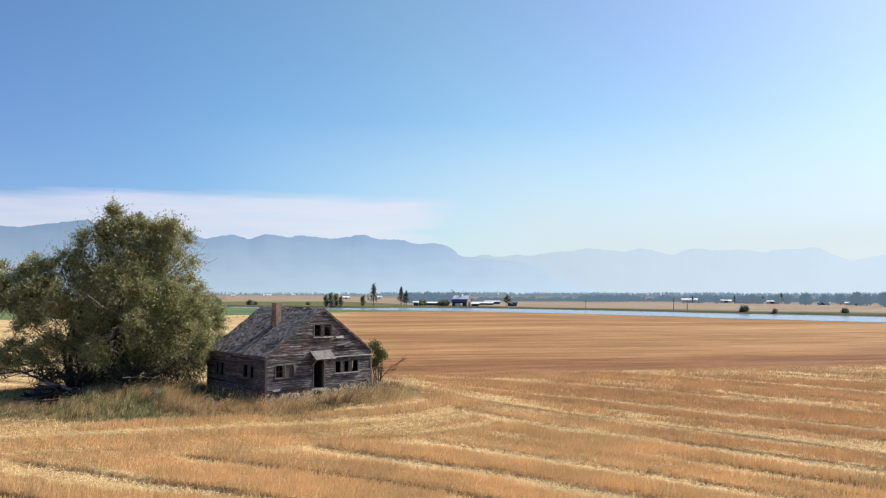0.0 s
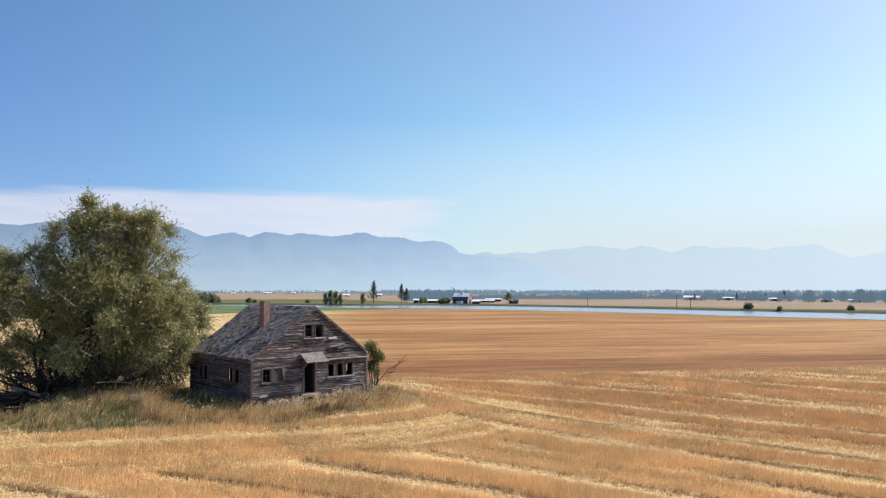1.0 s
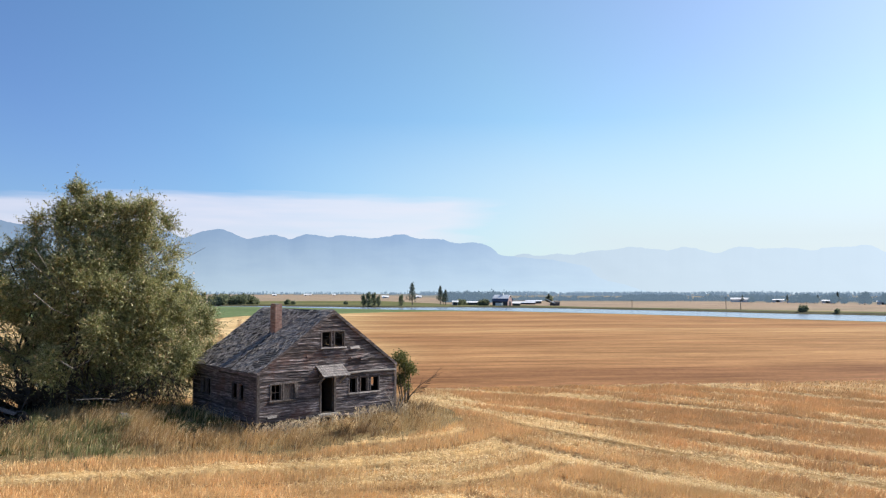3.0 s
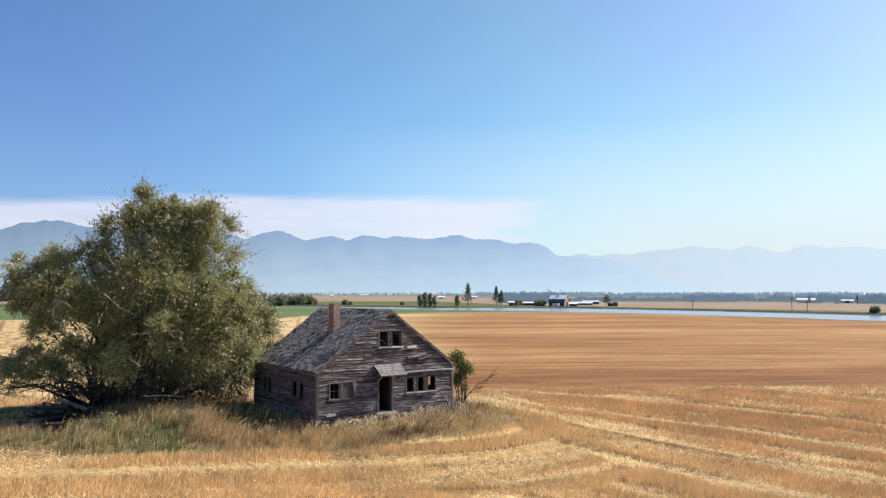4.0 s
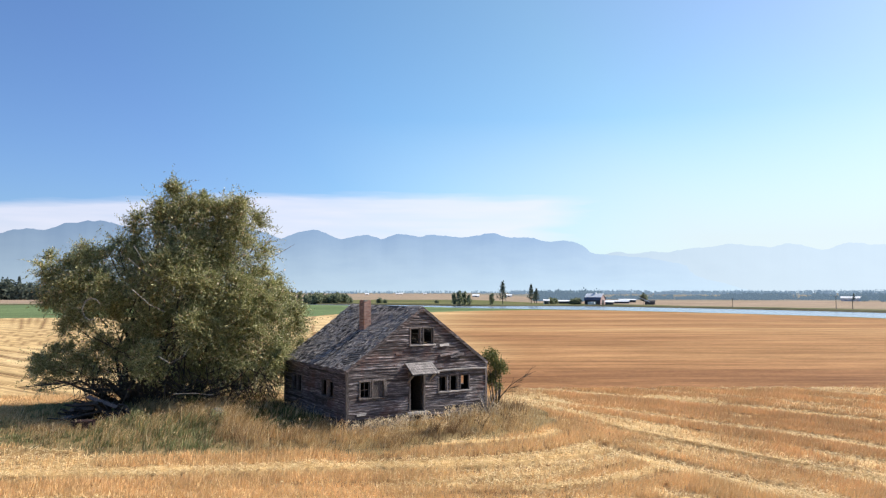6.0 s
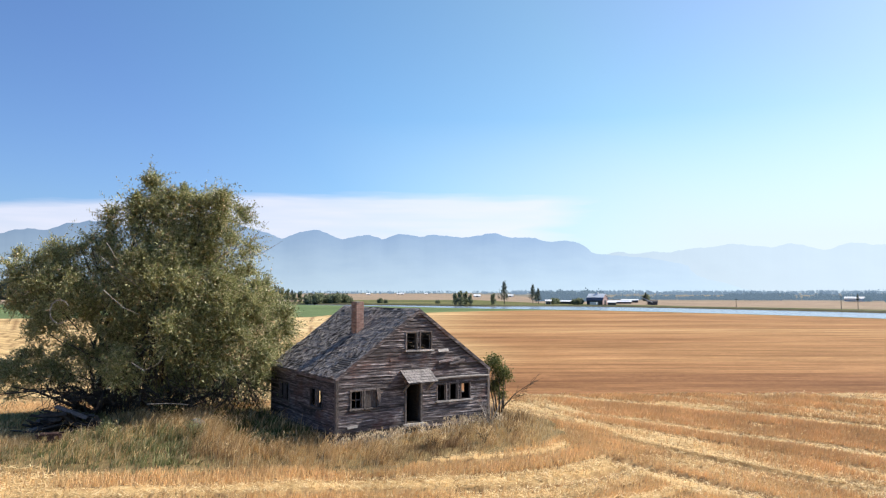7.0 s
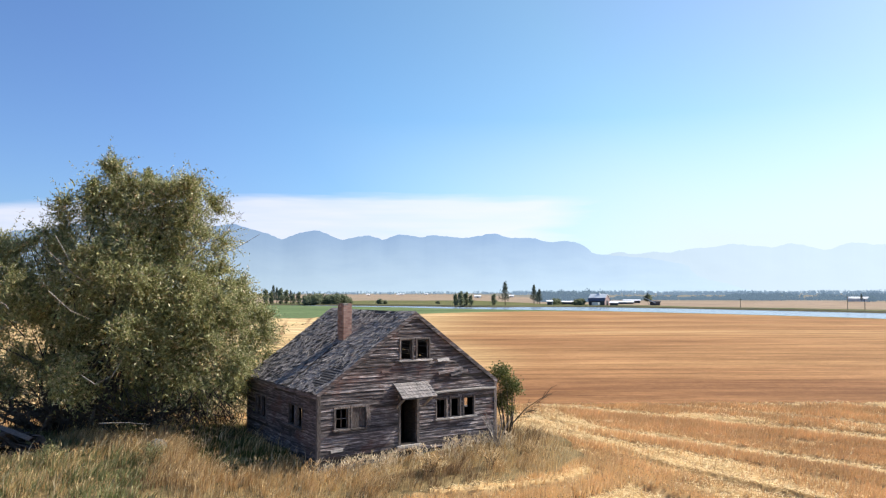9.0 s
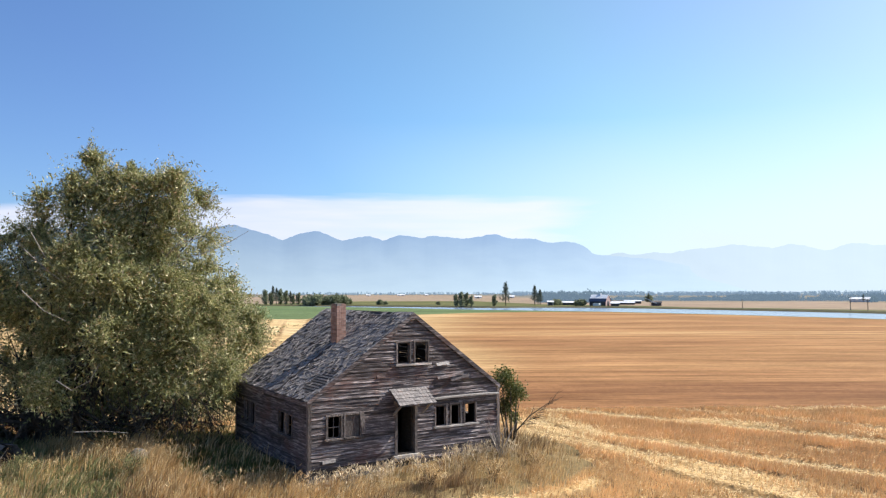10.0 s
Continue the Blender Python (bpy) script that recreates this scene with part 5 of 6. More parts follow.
def make_fringe():
    """Bleached stalks with seed heads along the foot of the front wall."""
    n = 700
    x, y = gen.uniform(-0.4, W + 0.2, n), -0.2 - gen.gamma(2.0, 0.22, n)
    on = rng_noise(x, y, 0.3, 2.0) > -0.35
    x, y = x[on], y[on]
    n = len(x)
    base = np.stack([x, y, ground_z(x, y) - 0.02], -1)
    h = gen.uniform(0.22, 0.55, n)
    lean = gen.normal(0, 0.08, (n, 2)) + np.array((0.2, -0.05)) * h[:, None]
    ob = blade_mesh("bleached_stalks", base, h, np.full(n, 0.012), lean, M_BLEACHED, segs=2)
    tagged(ob, "bleached grass stalks along the foot of the wall", "grass", kind="stuff")
    tip = base + np.stack([lean[:, 0], lean[:, 1], h], -1) * 0.93
    v, f = leaf_cloud(tip, np.full(n, 0.014), 3, 0.15, 0.022, -1.8)
    tagged(mesh_object("bleached_seed_heads", v, f, M_BLEACHED), "pale seed heads along the foot of the wall", "grass", kind="stuff")


make_fringe()


def in_blobs(blobs, n, shell=0.55):
    """Random places within a union of ellipsoids, more of them near the skin."""
    out, rad = [], []
    vol = np.array([b[3] * b[4] * b[5] for b in blobs]) ** 0.75
    for b, k in zip(blobs, (n * vol / vol.sum()).astype(int)):
        d = gen.normal(0, 1, (k, 3))
        d /= np.linalg.norm(d, axis=1)[:, None]
        t = gen.uniform(shell ** 3, 1.0, k) ** (1 / 3)
        t *= 1 + 0.12 * rng_noise(d[:, 0] * 3 + b[0], d[:, 1] * 3 + d[:, 2] * 4 + b[2], 0.6)
        out.append(np.array(b[:3]) + d * t[:, None] * np.array(b[3:6]))
        rad.append(np.full(k, 1.0))
    return np.concatenate(out), np.concatenate(rad)


def make_willow():
    """The big many-stemmed willow beside the house. Blobs: along the house's diagonal (u), away (w), up."""
    cx, cy = -5.85, 10.2
    gz = float(ground_z(cx, cy))
    tree = thing("willow_tree", "large bushy grey-green willow tree with dead branches", "tree", (cx, cy, gz), -HEADING)
    blobs = [
        (0.7, 0.3, 9.95, 0.75, 0.9, 1.2), (0.75, 0.3, 10.4, 0.4, 0.5, 0.7), (3.3, 0.1, 9.5, 0.9, 1.0, 0.8), (2.1, 0.2, 9.9, 0.75, 0.9, 0.75), (0.1, 0.2, 9.0, 1.3, 1.4, 1.1), (2.2, 0.2, 9.1, 1.3, 1.4, 1.2), (2.2, -0.3, 7.5, 2.0, 2.0, 1.5), (4.3, 0.0, 9.5, 1.15, 1.2, 1.2), (4.5, 0.1, 7.9, 1.25, 1.3, 1.2),
        (5.4, 1.2, 5.8, 1.5, 2.0, 1.3), (6.0, 1.6, 4.2, 1.4, 1.8, 1.4), (5.0, -0.4, 5.0, 1.5, 1.5, 1.2), (5.2, -0.6, 2.9, 1.6, 1.5, 1.35), (6.4, 1.4, 2.3, 1.15, 1.4, 1.0),
        (1.9, -1.6, 6.1, 2.0, 1.7, 1.4), (3.7, -1.2, 5.7, 1.4, 1.5, 1.2), (2.9, -2.3, 3.9, 1.25, 1.1, 0.85), (0.9, -2.6, 2.5, 0.8, 0.8, 0.7), (0.0, -0.4, 4.4, 1.5, 1.3, 1.2),
        (1.3, 2.5, 5.2, 3.7, 2.3, 3.1), (1.0, 1.8, 2.9, 4.2, 2.2, 1.7), (4.2, 0.6, 1.7, 2.2, 1.6, 0.9), (1.6, 0.8, 1.5, 2.4, 1.4, 0.7),
        (-1.4, -0.2, 7.6, 1.15, 1.4, 0.95), (-3.1, 0.2, 7.2, 1.25, 1.5, 0.9), (-4.8, 0.1, 6.9, 1.0, 1.4, 0.75), (-4.1, 0.0, 5.8, 1.5, 1.8, 1.1), (-2.2, -0.8, 5.9, 1.9, 2.0, 1.3), (-2.8, -0.4, 4.3, 1.5, 1.9, 1.1),
        (-4.3, 0.0, 2.2, 1.6, 1.5, 0.75), (-5.3, 0.2, 1.7, 0.9, 1.0, 0.5), (-2.2, -0.6, 2.5, 1.4, 1.2, 0.8),
    ]
    pts, rad = in_blobs(blobs, 800, 0.4)
    pts = pts[pts[:, 2] > 1.3 + 0.5 * rng_noise(pts[:, 0], pts[:, 1], 1.0)]
    # limbs
    bm = bmesh.new()
    twigs = bmesh.new()
    stems = [(-2.6, 0.3), (-1.2, -0.4), (0.2, 0.2), (1.2, -0.5), (2.3, 0.4), (3.0, -0.2), (-0.4, 0.9)]
    for i, (sx, sy) in enumerate(stems):
        for k in range(4):
            tgt = Vector(pts[gen.integers(len(pts))])
            p0 = Vector((sx * 0.55 + gen.normal(0, 0.1), sy + gen.normal(0, 0.1), -0.1))
            p1 = Vector((sx + (tgt.x - sx) * 0.25 + gen.normal(0, 0.25), sy + (tgt.y - sy) * 0.28, 0.35 * tgt.z + gen.uniform(0, 0.5)))
            p2 = Vector((sx + (tgt.x - sx) * 0.6 + gen.normal(0, 0.3), sy + (tgt.y - sy) * 0.65, 0.68 * tgt.z + gen.normal(0, 0.3)))
            w = gen.uniform(0.09, 0.19)
            tube(bm, [p0, p1, p2, tgt], [w, w * 0.65, w * 0.36, w * 0.08], 6)
    for p in pts[:: 5]:
        q = Vector(p)
        back = Vector((q.x * 0.72, q.y * 0.72, q.z * 0.82)) - q
        tube(twigs, [q + back.normalized() * 1.3, q + back.normalized() * 0.5 + Vector((0, 0, 0.06)), q], [0.025, 0.016, 0.006], 4)
    # a tangle of thin bare shoots under the crown
    for k in range(520):
        u, w0 = gen.uniform(-3.2, 6.3), gen.uniform(-1.8, 2.0)
        z0 = gen.uniform(0.9, 2.3)
        p0 = Vector((u, w0, z0))
        p1 = p0 + Vector((gen.normal(0, 0.35), gen.normal(0, 0.25), -gen.uniform(0.3, 0.9)))
        p2 = p1 + Vector((gen.normal(0, 0.4), gen.normal(0, 0.25), -gen.uniform(0.0, 0.9)))
        tube(twigs, [p0, p1, p2], [0.022, 0.016, 0.005], 3)
    # low bare sweeping boughs
    for k in range(60):
        a = gen.uniform(-3.1, 0.4)
        ln = gen.uniform(2.5, 5.0)
        p0 = Vector((gen.uniform(-2, 2.5), 0, 0.25))
        p1 = p0 + Vector((math.cos(a) * ln * 0.5, math.sin(a) * ln * 0.4, gen.uniform(0.7, 1.3)))
        p2 = p0 + Vector((math.cos(a) * ln, math.sin(a) * ln * 0.7, gen.uniform(0.2, 1.2)))
        w = 0.09 if k < 22 else 0.04
        tube(bm, [p0, p1, p2], [w, w * 0.55, 0.01], 5)
        tube(bm, [p1, p1.lerp(p2, 0.6) + Vector((gen.normal(0, 0.3), gen.normal(0, 0.2), gen.uniform(-0.6, 0.5)))], [w * 0.45, 0.006], 4)
    part("trunk", bm, M_BARK, tree, smooth=True)
    tagged(part("twig_growth", twigs, M_BARK, tree), kind="stuff")
    for pts3 in (((3.0, -1.0, 6.0), (4.6, -0.6, 7.0), (6.2, -0.3, 7.6), (7.2, -0.3, 8.2)), ((3.2, -1.0, 6.1), (4.6, -0.8, 7.6), (5.6, -0.6, 9.0), (6.0, -0.4, 9.6)), ((4.6, -0.8, 7.6), (5.6, -0.6, 8.0), (6.6, -0.5, 9.1)), ((-0.1, -2.3, 8.0), (0.6, -2.5, 7.0), (1.2, -2.6, 6.4)),
                 ((-0.4, -2.2, 7.4), (0.7, -2.6, 6.6), (1.5, -2.8, 6.1)), ((1.8, -3.9, 2.9), (2.4, -4.1, 2.6), (3.0, -4.1, 2.9), (3.3, -4.0, 3.5)), ((0.6, -4.0, 5.9), (1.5, -4.2, 5.2), (2.2, -4.2, 4.9)), ((2.6, -4.2, 1.25), (3.6, -4.3, 1.3), (4.4, -4.2, 1.22))):
        dead = bmesh.new()
        tube(dead, pts3, [0.02 - 0.014 * i / (len(pts3) - 1) for i in range(len(pts3))], 5)
        part("dead_branch", dead, M_DEADWOOD, tree, "bare bleached dead branch")
    ring_pts = [(-1.4 + 0.42 * math.cos(a), -3.6, 5.0 + 0.5 * math.sin(a)) for a in [0.5 + 0.5 * k for k in range(11)]]
    dead = bmesh.new()
    tube(dead, ring_pts, [0.022] * 8 + [0.02, 0.015, 0.01], 5)
    part("dead_branch", dead, M_DEADWOOD, tree, "bleached dead branch curled into a loop")
    # rounded puffs of leafy sprays on the outside of the crown, thinner sprays within
    puffs, out, size = [], [], []
    for b in blobs:
        area = (b[3] * b[4] * b[5]) ** (2 / 3)
        k = int(5.4 * area) + 3
        d = gen.normal(0, 1, (k, 3)) + np.array((0.0, -0.2, 0.15))
        d /= np.linalg.norm(d, axis=1)[:, None]
        puffs.append(np.array(b[:3]) + d * np.array(b[3:6]) * gen.uniform(0.6, 0.92, (k, 1)))
        out.append(d)
        size.append(gen.uniform(0.5, 0.95, k))
    puffs, out, size = np.concatenate(puffs), np.concatenate(out), np.concatenate(size)
    ok = puffs[:, 2] > 1.25
    puffs, out, size = puffs[ok], out[ok], size[ok]
    # each puff is a brush of long shoots, set with narrow leaves all along
    k = 40
    d = gen.normal(0, 0.7, (len(puffs) * k, 3)) + np.repeat(out, k, 0) * 0.6 + np.array((0.1, -0.03, 0.4))
    d /= np.linalg.norm(d, axis=1)[:, None]
    ln = np.repeat(size, k) * gen.uniform(0.5, 1.2, len(d)) * np.where(gen.random(len(d)) < 0.1, 1.6, 1.0)
    bow = gen.normal(0, 0.12, (len(d), 3)) + np.array((0.06, 0.0, -0.16))
    per = 34
    t = np.tile(np.linspace(0.12, 1.0, per), len(d)) + gen.normal(0, 0.015, len(d) * per)
    ray, bend = np.repeat(d, per, 0), np.repeat(bow, per, 0)
    far = (t * np.repeat(ln, per))[:, None]
    p = np.repeat(np.repeat(puffs, k, 0), per, 0) + ray * far + bend * far * far + gen.normal(0, 0.022, (len(t), 3))
    way = ray * 0.75 + gen.normal(0, 0.55, p.shape) + np.array((0, 0, -0.1))
    face = ray * 0.4 + gen.normal(0, 0.75, p.shape) + np.array((0, 0, 0.35))
    pts = pts[(pts[:, 0] > -1.5) | (gen.random(len(pts)) < 0.55)]
    inner = np.repeat(pts, 140, 0) * (0.94, 0.9, 0.96) + gen.normal(0, 0.42, (len(pts) * 140, 3))
    p, way, face = np.concatenate([p, inner]), np.concatenate([way, gen.normal(0, 1, inner.shape)]), np.concatenate([face, gen.normal(0, 1, inner.shape)])
    way /= np.linalg.norm(way, axis=1)[:, None]
    s = np.cross(way, face)
    s /= np.linalg.norm(s, axis=1)[:, None] + 1e-9
    ln = gen.uniform(0.075, 0.15, (len(p), 1)) * np.where(np.arange(len(p)) < len(t), 1.0, 1.5)[:, None]
    wd = ln * gen.uniform(0.2, 0.32, (len(p), 1))
    v = np.stack([p, p + way * ln * 0.45 + s * wd / 2, p + way * ln, p + way * ln * 0.45 - s * wd / 2], 1).reshape(-1, 3)
    crown = mesh_object("crown", v, np.arange(len(v)).reshape(-1, 4), M_LEAF, tree)
    tagged(crown, "dense narrow grey-green leaves, some turning brown", kind="stuff")
    return tree


make_willow()


def make_shrub():
    gz = float(ground_z(8.35, 0.6))
    sh = thing("shrub", "half-dead green shrub against the house corner", "shrub", (8.3, 0.4, gz - 0.15), -HEADING)
    bm = bmesh.new()
    for k in range(9):
        a = k * 0.7
        tube(bm, [(0.1 * math.cos(a), 0.1 * math.sin(a), -0.1), (0.25 * math.cos(a), 0.25 * math.sin(a), 1.0), (0.45 * math.cos(a) - 0.1, 0.4 * math.sin(a), 1.9 + 0.09 * k)], [0.035, 0.022, 0.006], 5)
    part("stem", bm, M_BARK, sh, smooth=True)
    bm = bmesh.new()
    tube(bm, [(0.05, -0.05, 0.1), (0.25, -0.1, 0.8), (0.75, -0.1, 1.35), (1.5, -0.1, 1.85), (2.0, -0.1, 2.05)], [0.04, 0.03, 0.02, 0.01, 0.003], 5)
    for k in range(16):
        t = gen.uniform(0.15, 1.0)
        p0 = Vector((0.25 + 1.3 * t, -0.1, 0.85 + 1.0 * t))
        p1 = p0 + Vector((gen.uniform(0.05, 0.5), gen.uniform(-0.3, 0.3), gen.uniform(-0.1, 0.55)))
        tube(bm, [p0, p1], [0.012, 0.004], 4)
        for j in range(2):
            q = p0.lerp(p1, 0.4 + 0.3 * j)
            tube(bm, [q, q + Vector((gen.uniform(0.05, 0.3), gen.uniform(-0.15, 0.15), gen.uniform(-0.05, 0.25)))], [0.006, 0.003], 3)
    part("bare_branch", bm, M_BARK, sh, "bare dry twigs without leaves")
    blobs = [(-0.2, 0.0, 2.7, 0.4, 0.4, 0.38), (0.22, 0.0, 2.2, 0.42, 0.4, 0.3), (-0.15, 0.0, 1.75, 0.33, 0.35, 0.28), (0.1, 0.05, 1.3, 0.2, 0.2, 0.2)]
    pts, rad = in_blobs(blobs, 130, 0.1)
    v, f = leaf_cloud(pts, rad * 0.2, 34, 0.085, 0.05, 0.2)
    tagged(mesh_object("crown", v, f, M_SHRUBLEAF, sh), kind="stuff")
    # the grey dead bush in front of the corner
    gz = float(ground_z(7.0, -0.75))
    db = thing("dead_bush", "small leafless grey bush in front of the wall", "bush", (6.95, -0.75, gz))
    bm = bmesh.new()
    for k in range(34):
        a, ln = gen.uniform(0, 6.28), gen.uniform(0.7, 1.45)
        p1 = Vector((math.cos(a) * 0.25 * ln, math.sin(a) * 0.18 * ln, 0.55 * ln))
        p2 = Vector((math.cos(a) * 0.55 * ln, math.sin(a) * 0.3 * ln, 0.95 * ln))
        tube(bm, [(0, 0, -0.05), p1, p2], [0.018, 0.012, 0.004], 4)
        q = p1.lerp(p2, 0.4)
        tube(bm, [q, q + Vector((gen.uniform(-0.25, 0.25), gen.uniform(-0.1, 0.1), 0.2))], [0.007, 0.003], 3)
    part("branches", bm, M_DEADWOOD, db)


make_shrub()


def weed_bush(x, y, s, mat, label):
    gz = float(ground_z(x, y))
    ob = thing("weed_bush", label, "bush", (x, y, gz), gen.uniform(0, 360), group="bushes in the grass")
    bm = bmesh.new()
    for k in range(12):
        a = k * 0.52
        tube(bm, [(0, 0, -0.05), (0.2 * s * math.cos(a), 0.2 * s * math.sin(a), 0.4 * s), (0.42 * s * math.cos(a), 0.42 * s * math.sin(a), 0.75 * s)], [0.012, 0.008, 0.003], 3)
    part("stem", bm, M_BARK, ob)
    pts, rad = in_blobs([(0, 0, 0.45 * s, 0.55 * s, 0.55 * s, 0.4 * s)], 40, 0.2)
    v, f = leaf_cloud(pts, rad * 0.16 * s, 26, 0.07, 0.022, 0.0)
    tagged(mesh_object("crown", v, f, mat, ob), kind="stuff")


for x, y, s in ((-2.2, 2.0, 0.8), (-4.5, 3.9, 0.9), (-7.4, 5.6, 0.8), (3.2, -2.1, 0.75), (5.2, -2.7, 0.9), (7.8, -1.7, 0.7)):
    weed_bush(x, y, s, M_DRYGRASS if x > 0 else M_GREENWEED, "brown dry weed bush in the tall grass" if x > 0 else "grey-green weed bush in the tall grass")
for x, y, s in ((-1.4, 9.2, 1.3), (-0.9, 7.9, 1.0), (-2.2, 10.0, 1.5), (-3.2, 9.6, 1.4), (-0.4, 8.6, 1.5), (0.4, 9.8, 1.7), (-3.8, 8.3, 1.0), (-2.4, 7.4, 0.9), (-1.3, 11.0, 1.7), (-4.6, 7.3, 0.9), (-2.6, 11.6, 1.7), (-3.9, 12.2, 1.8), (-5.2, 12.4, 1.8), (-6.5, 12.6, 1.7), (-7.6, 12.2, 1.5), (-4.6, 10.4, 1.4), (-6.2, 10.8, 1.4)):
    weed_bush(x, y, s, M_SHRUBLEAF, "dark green undergrowth in the tree's shade")

# ---- the heap of old boards, a rock and rusty scrap beside the tree ----
heap = thing("board_heap", "heap of collapsed dark grey boards under the tree", "timber pile", (-8.6, 8.3, float(ground_z(-8.6, 8.3))), -HEADING)
for k in range(64):
    ln, a, e = gen.uniform(0.6, 1.7), gen.normal(0.1, 0.5), gen.normal(0.0, 0.22)
    bm = boxes((-ln / 2, -0.1, -0.015, ln / 2, 0.1, 0.015))
    # mostly near-black wood: the tree's shade is put into the boards' colour
    ob = part("board", bm, M_CORE if k % 6 else M_TRIM, heap)
    u = gen.normal(0, 0.75)
    top = 0.85 * math.exp(-(u / 1.1) ** 2)
    ob.matrix_basis = pose(u, gen.normal(0, 0.5), 0.08 + top * gen.uniform(0.1, 1.0), gen.normal(0, 25), math.degrees(e) + 14 * u, math.degrees(a))
# broken ends that stick out to one side
for k in range(6):
    bm = boxes((-0.55, -0.07, -0.02, 0.55, 0.07, 0.02))
    ob = part("board", bm, M_CORE, heap)
    ob.matrix_basis = pose(-1.1 + 0.17 * k, gen.normal(-0.2, 0.2), 0.3 + 0.12 * k, gen.normal(0, 15), 22 + gen.normal(0, 7), gen.normal(10, 10))
bm = bmesh.new()
bmesh.ops.create_icosphere(bm, subdivisions=3, radius=0.4)
for v in bm.verts:
    v.co *= 1 + 0.3 * noise.noise(v.co * 2.1) + 0.1 * noise.noise(v.co * 6)
    v.co.z *= 0.9
# the shade on the boulder is put into the dark colour of its stone
rock = part("rock", bm, M_STONE, None, smooth=True)
rock.matrix_basis = pose(-3.95, 5.3, float(ground_z(-3.95, 5.3)) + 0.12)
tagged(rock, "grey boulder in the shade beside the tree", "rock")
scrap = thing("scrap_iron", "low rusty iron farm scrap lying in the grass", "scrap", (-9.4, 6.4, float(ground_z(-9.4, 6.4))), -20)
for a, b in (((-0.7, -0.3, 0.4, 0.7, -0.22, 0.5), "bar"), ((-0.7, 0.3, 0.42, 0.7, 0.38, 0.5), "bar"), ((-0.6, -0.3, 0.0, -0.5, 0.33, 0.4), "leg"), ((0.5, -0.3, 0.0, 0.6, 0.33, 0.4), "leg"), ((-0.5, -0.22, 0.46, 0.45, 0.3, 0.52), "plate"), ((-0.1, -0.2, 0.0, 0.3, 0.1, 0.45), "gearbox")):
    part(b, boxes(tuple(0.68 * q for q in a)), M_RUST, scrap)


# ---- the far side of the river ----
def far_ground(bearing, r):
    x, y = at_bearing(bearing, r)
    return x, y, FLAT


def tree_mesh_thing(name, blobs, count, leaf, mat, trunk_h, trunk_r, label, per=9):
    """A far tree: tapered trunk, some limbs, and a crown of many small leaf clumps."""
    ob = thing(name, label, "tree")
    bm = bmesh.new()
    tube(bm, [(0, 0, -0.3), (0.05, 0, trunk_h * 0.5), (0, 0.05, trunk_h)], [trunk_r, trunk_r * 0.7, trunk_r * 0.2], 6)
    pts, rad = in_blobs(blobs, count, 0.35)
    for p in pts[:: max(1, len(pts) // 9)]:
        tube(bm, [(0, 0, min(p[2] * 0.7, trunk_h * 0.8)), tuple(p)], [trunk_r * 0.35, 0.03], 4)
    part("trunk", bm, M_BARK, ob)
    v, f = leaf_cloud(pts, rad * leaf * 1.3, per, leaf * 1.5, leaf, 0.1)
    tagged(mesh_object("crown", v, f, mat, ob), kind="stuff")
    return ob


def conifer_thing(h, r, label, ragged=0.2):
    ob = thing("pine_tree", label, "tree")
    bm = bmesh.new()
    tube(bm, [(0, 0, -0.3), (0, 0, h * 0.5), (0, 0, h)], [h * 0.02, h * 0.014, 0.02], 6)
    pts = []
    z = h * 0.26
    while z < h * 0.98:
        rr = r * (1 - (z / h) ** 1.5) * gen.uniform(0.55, 1.1)
        k0 = gen.uniform(0, 6.28)
        for k in range(7):
            a = k0 + k * 0.9 + gen.normal(0, 0.2)
            q = gen.uniform(0.3, 1.0) * rr
            pts.append((q * math.cos(a), q * math.sin(a), z + gen.normal(0, ragged)))
            if k % 3 == 0:
                tube(bm, [(0, 0, z), (rr * math.cos(a), rr * math.sin(a), z - 0.1)], [h * 0.005, 0.01], 3)
        z += h * 0.035
    part("trunk", bm, M_BARK, ob)
    v, f = leaf_cloud(np.array(pts), np.full(len(pts), h * 0.035), 9, h * 0.05, h * 0.022, 0.1)
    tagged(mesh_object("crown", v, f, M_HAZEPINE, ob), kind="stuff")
    return ob


def put(ob, bearing, r, scale=1.0, dz=0.0):
    x, y, z = far_ground(bearing, r)
    ob.matrix_basis = pose(x, y, z + dz, 0, 0, (bearing * 37) % 360) @ Matrix.Scale(scale, 4)
    return ob


def put_copy(ob, bearing, r, scale=1.0, group="", dz=0.0):
    x, y, z = far_ground(bearing, r)
    c = copy_thing(ob, pose(x, y, z + dz, 0, 0, (bearing * 53) % 360))
    c.scale = (scale, scale, scale * (0.9 + 0.2 * ((bearing * 7.3) % 1)))
    if group:
        tagged(c, group=group)
    return c


tall_pine = put(conifer_thing(11.8, 4.0, "tall ragged pine on the far river bank", 0.6), 4.45, 392)
slim_pine = put(conifer_thing(10.6, 2.9, "slim dark pine beside the farm"), 6.6, 418)
put_copy(slim_pine, 7.0, 424, 0.86)
put_copy(slim_pine, 6.85, 432, 0.7)
round_tree = put(tree_mesh_thing("round_tree", [(0, 0, 2.3, 1.35, 1.35, 2.1), (0.3, 0.2, 4.4, 1.0, 1.0, 1.7), (-0.4, 0.1, 5.4, 0.6, 0.6, 1.0)], 150, 0.3, M_BANKLEAF, 4.5, 0.16, "slender green tree on the river bank"), 3.62, 378, 0.92)
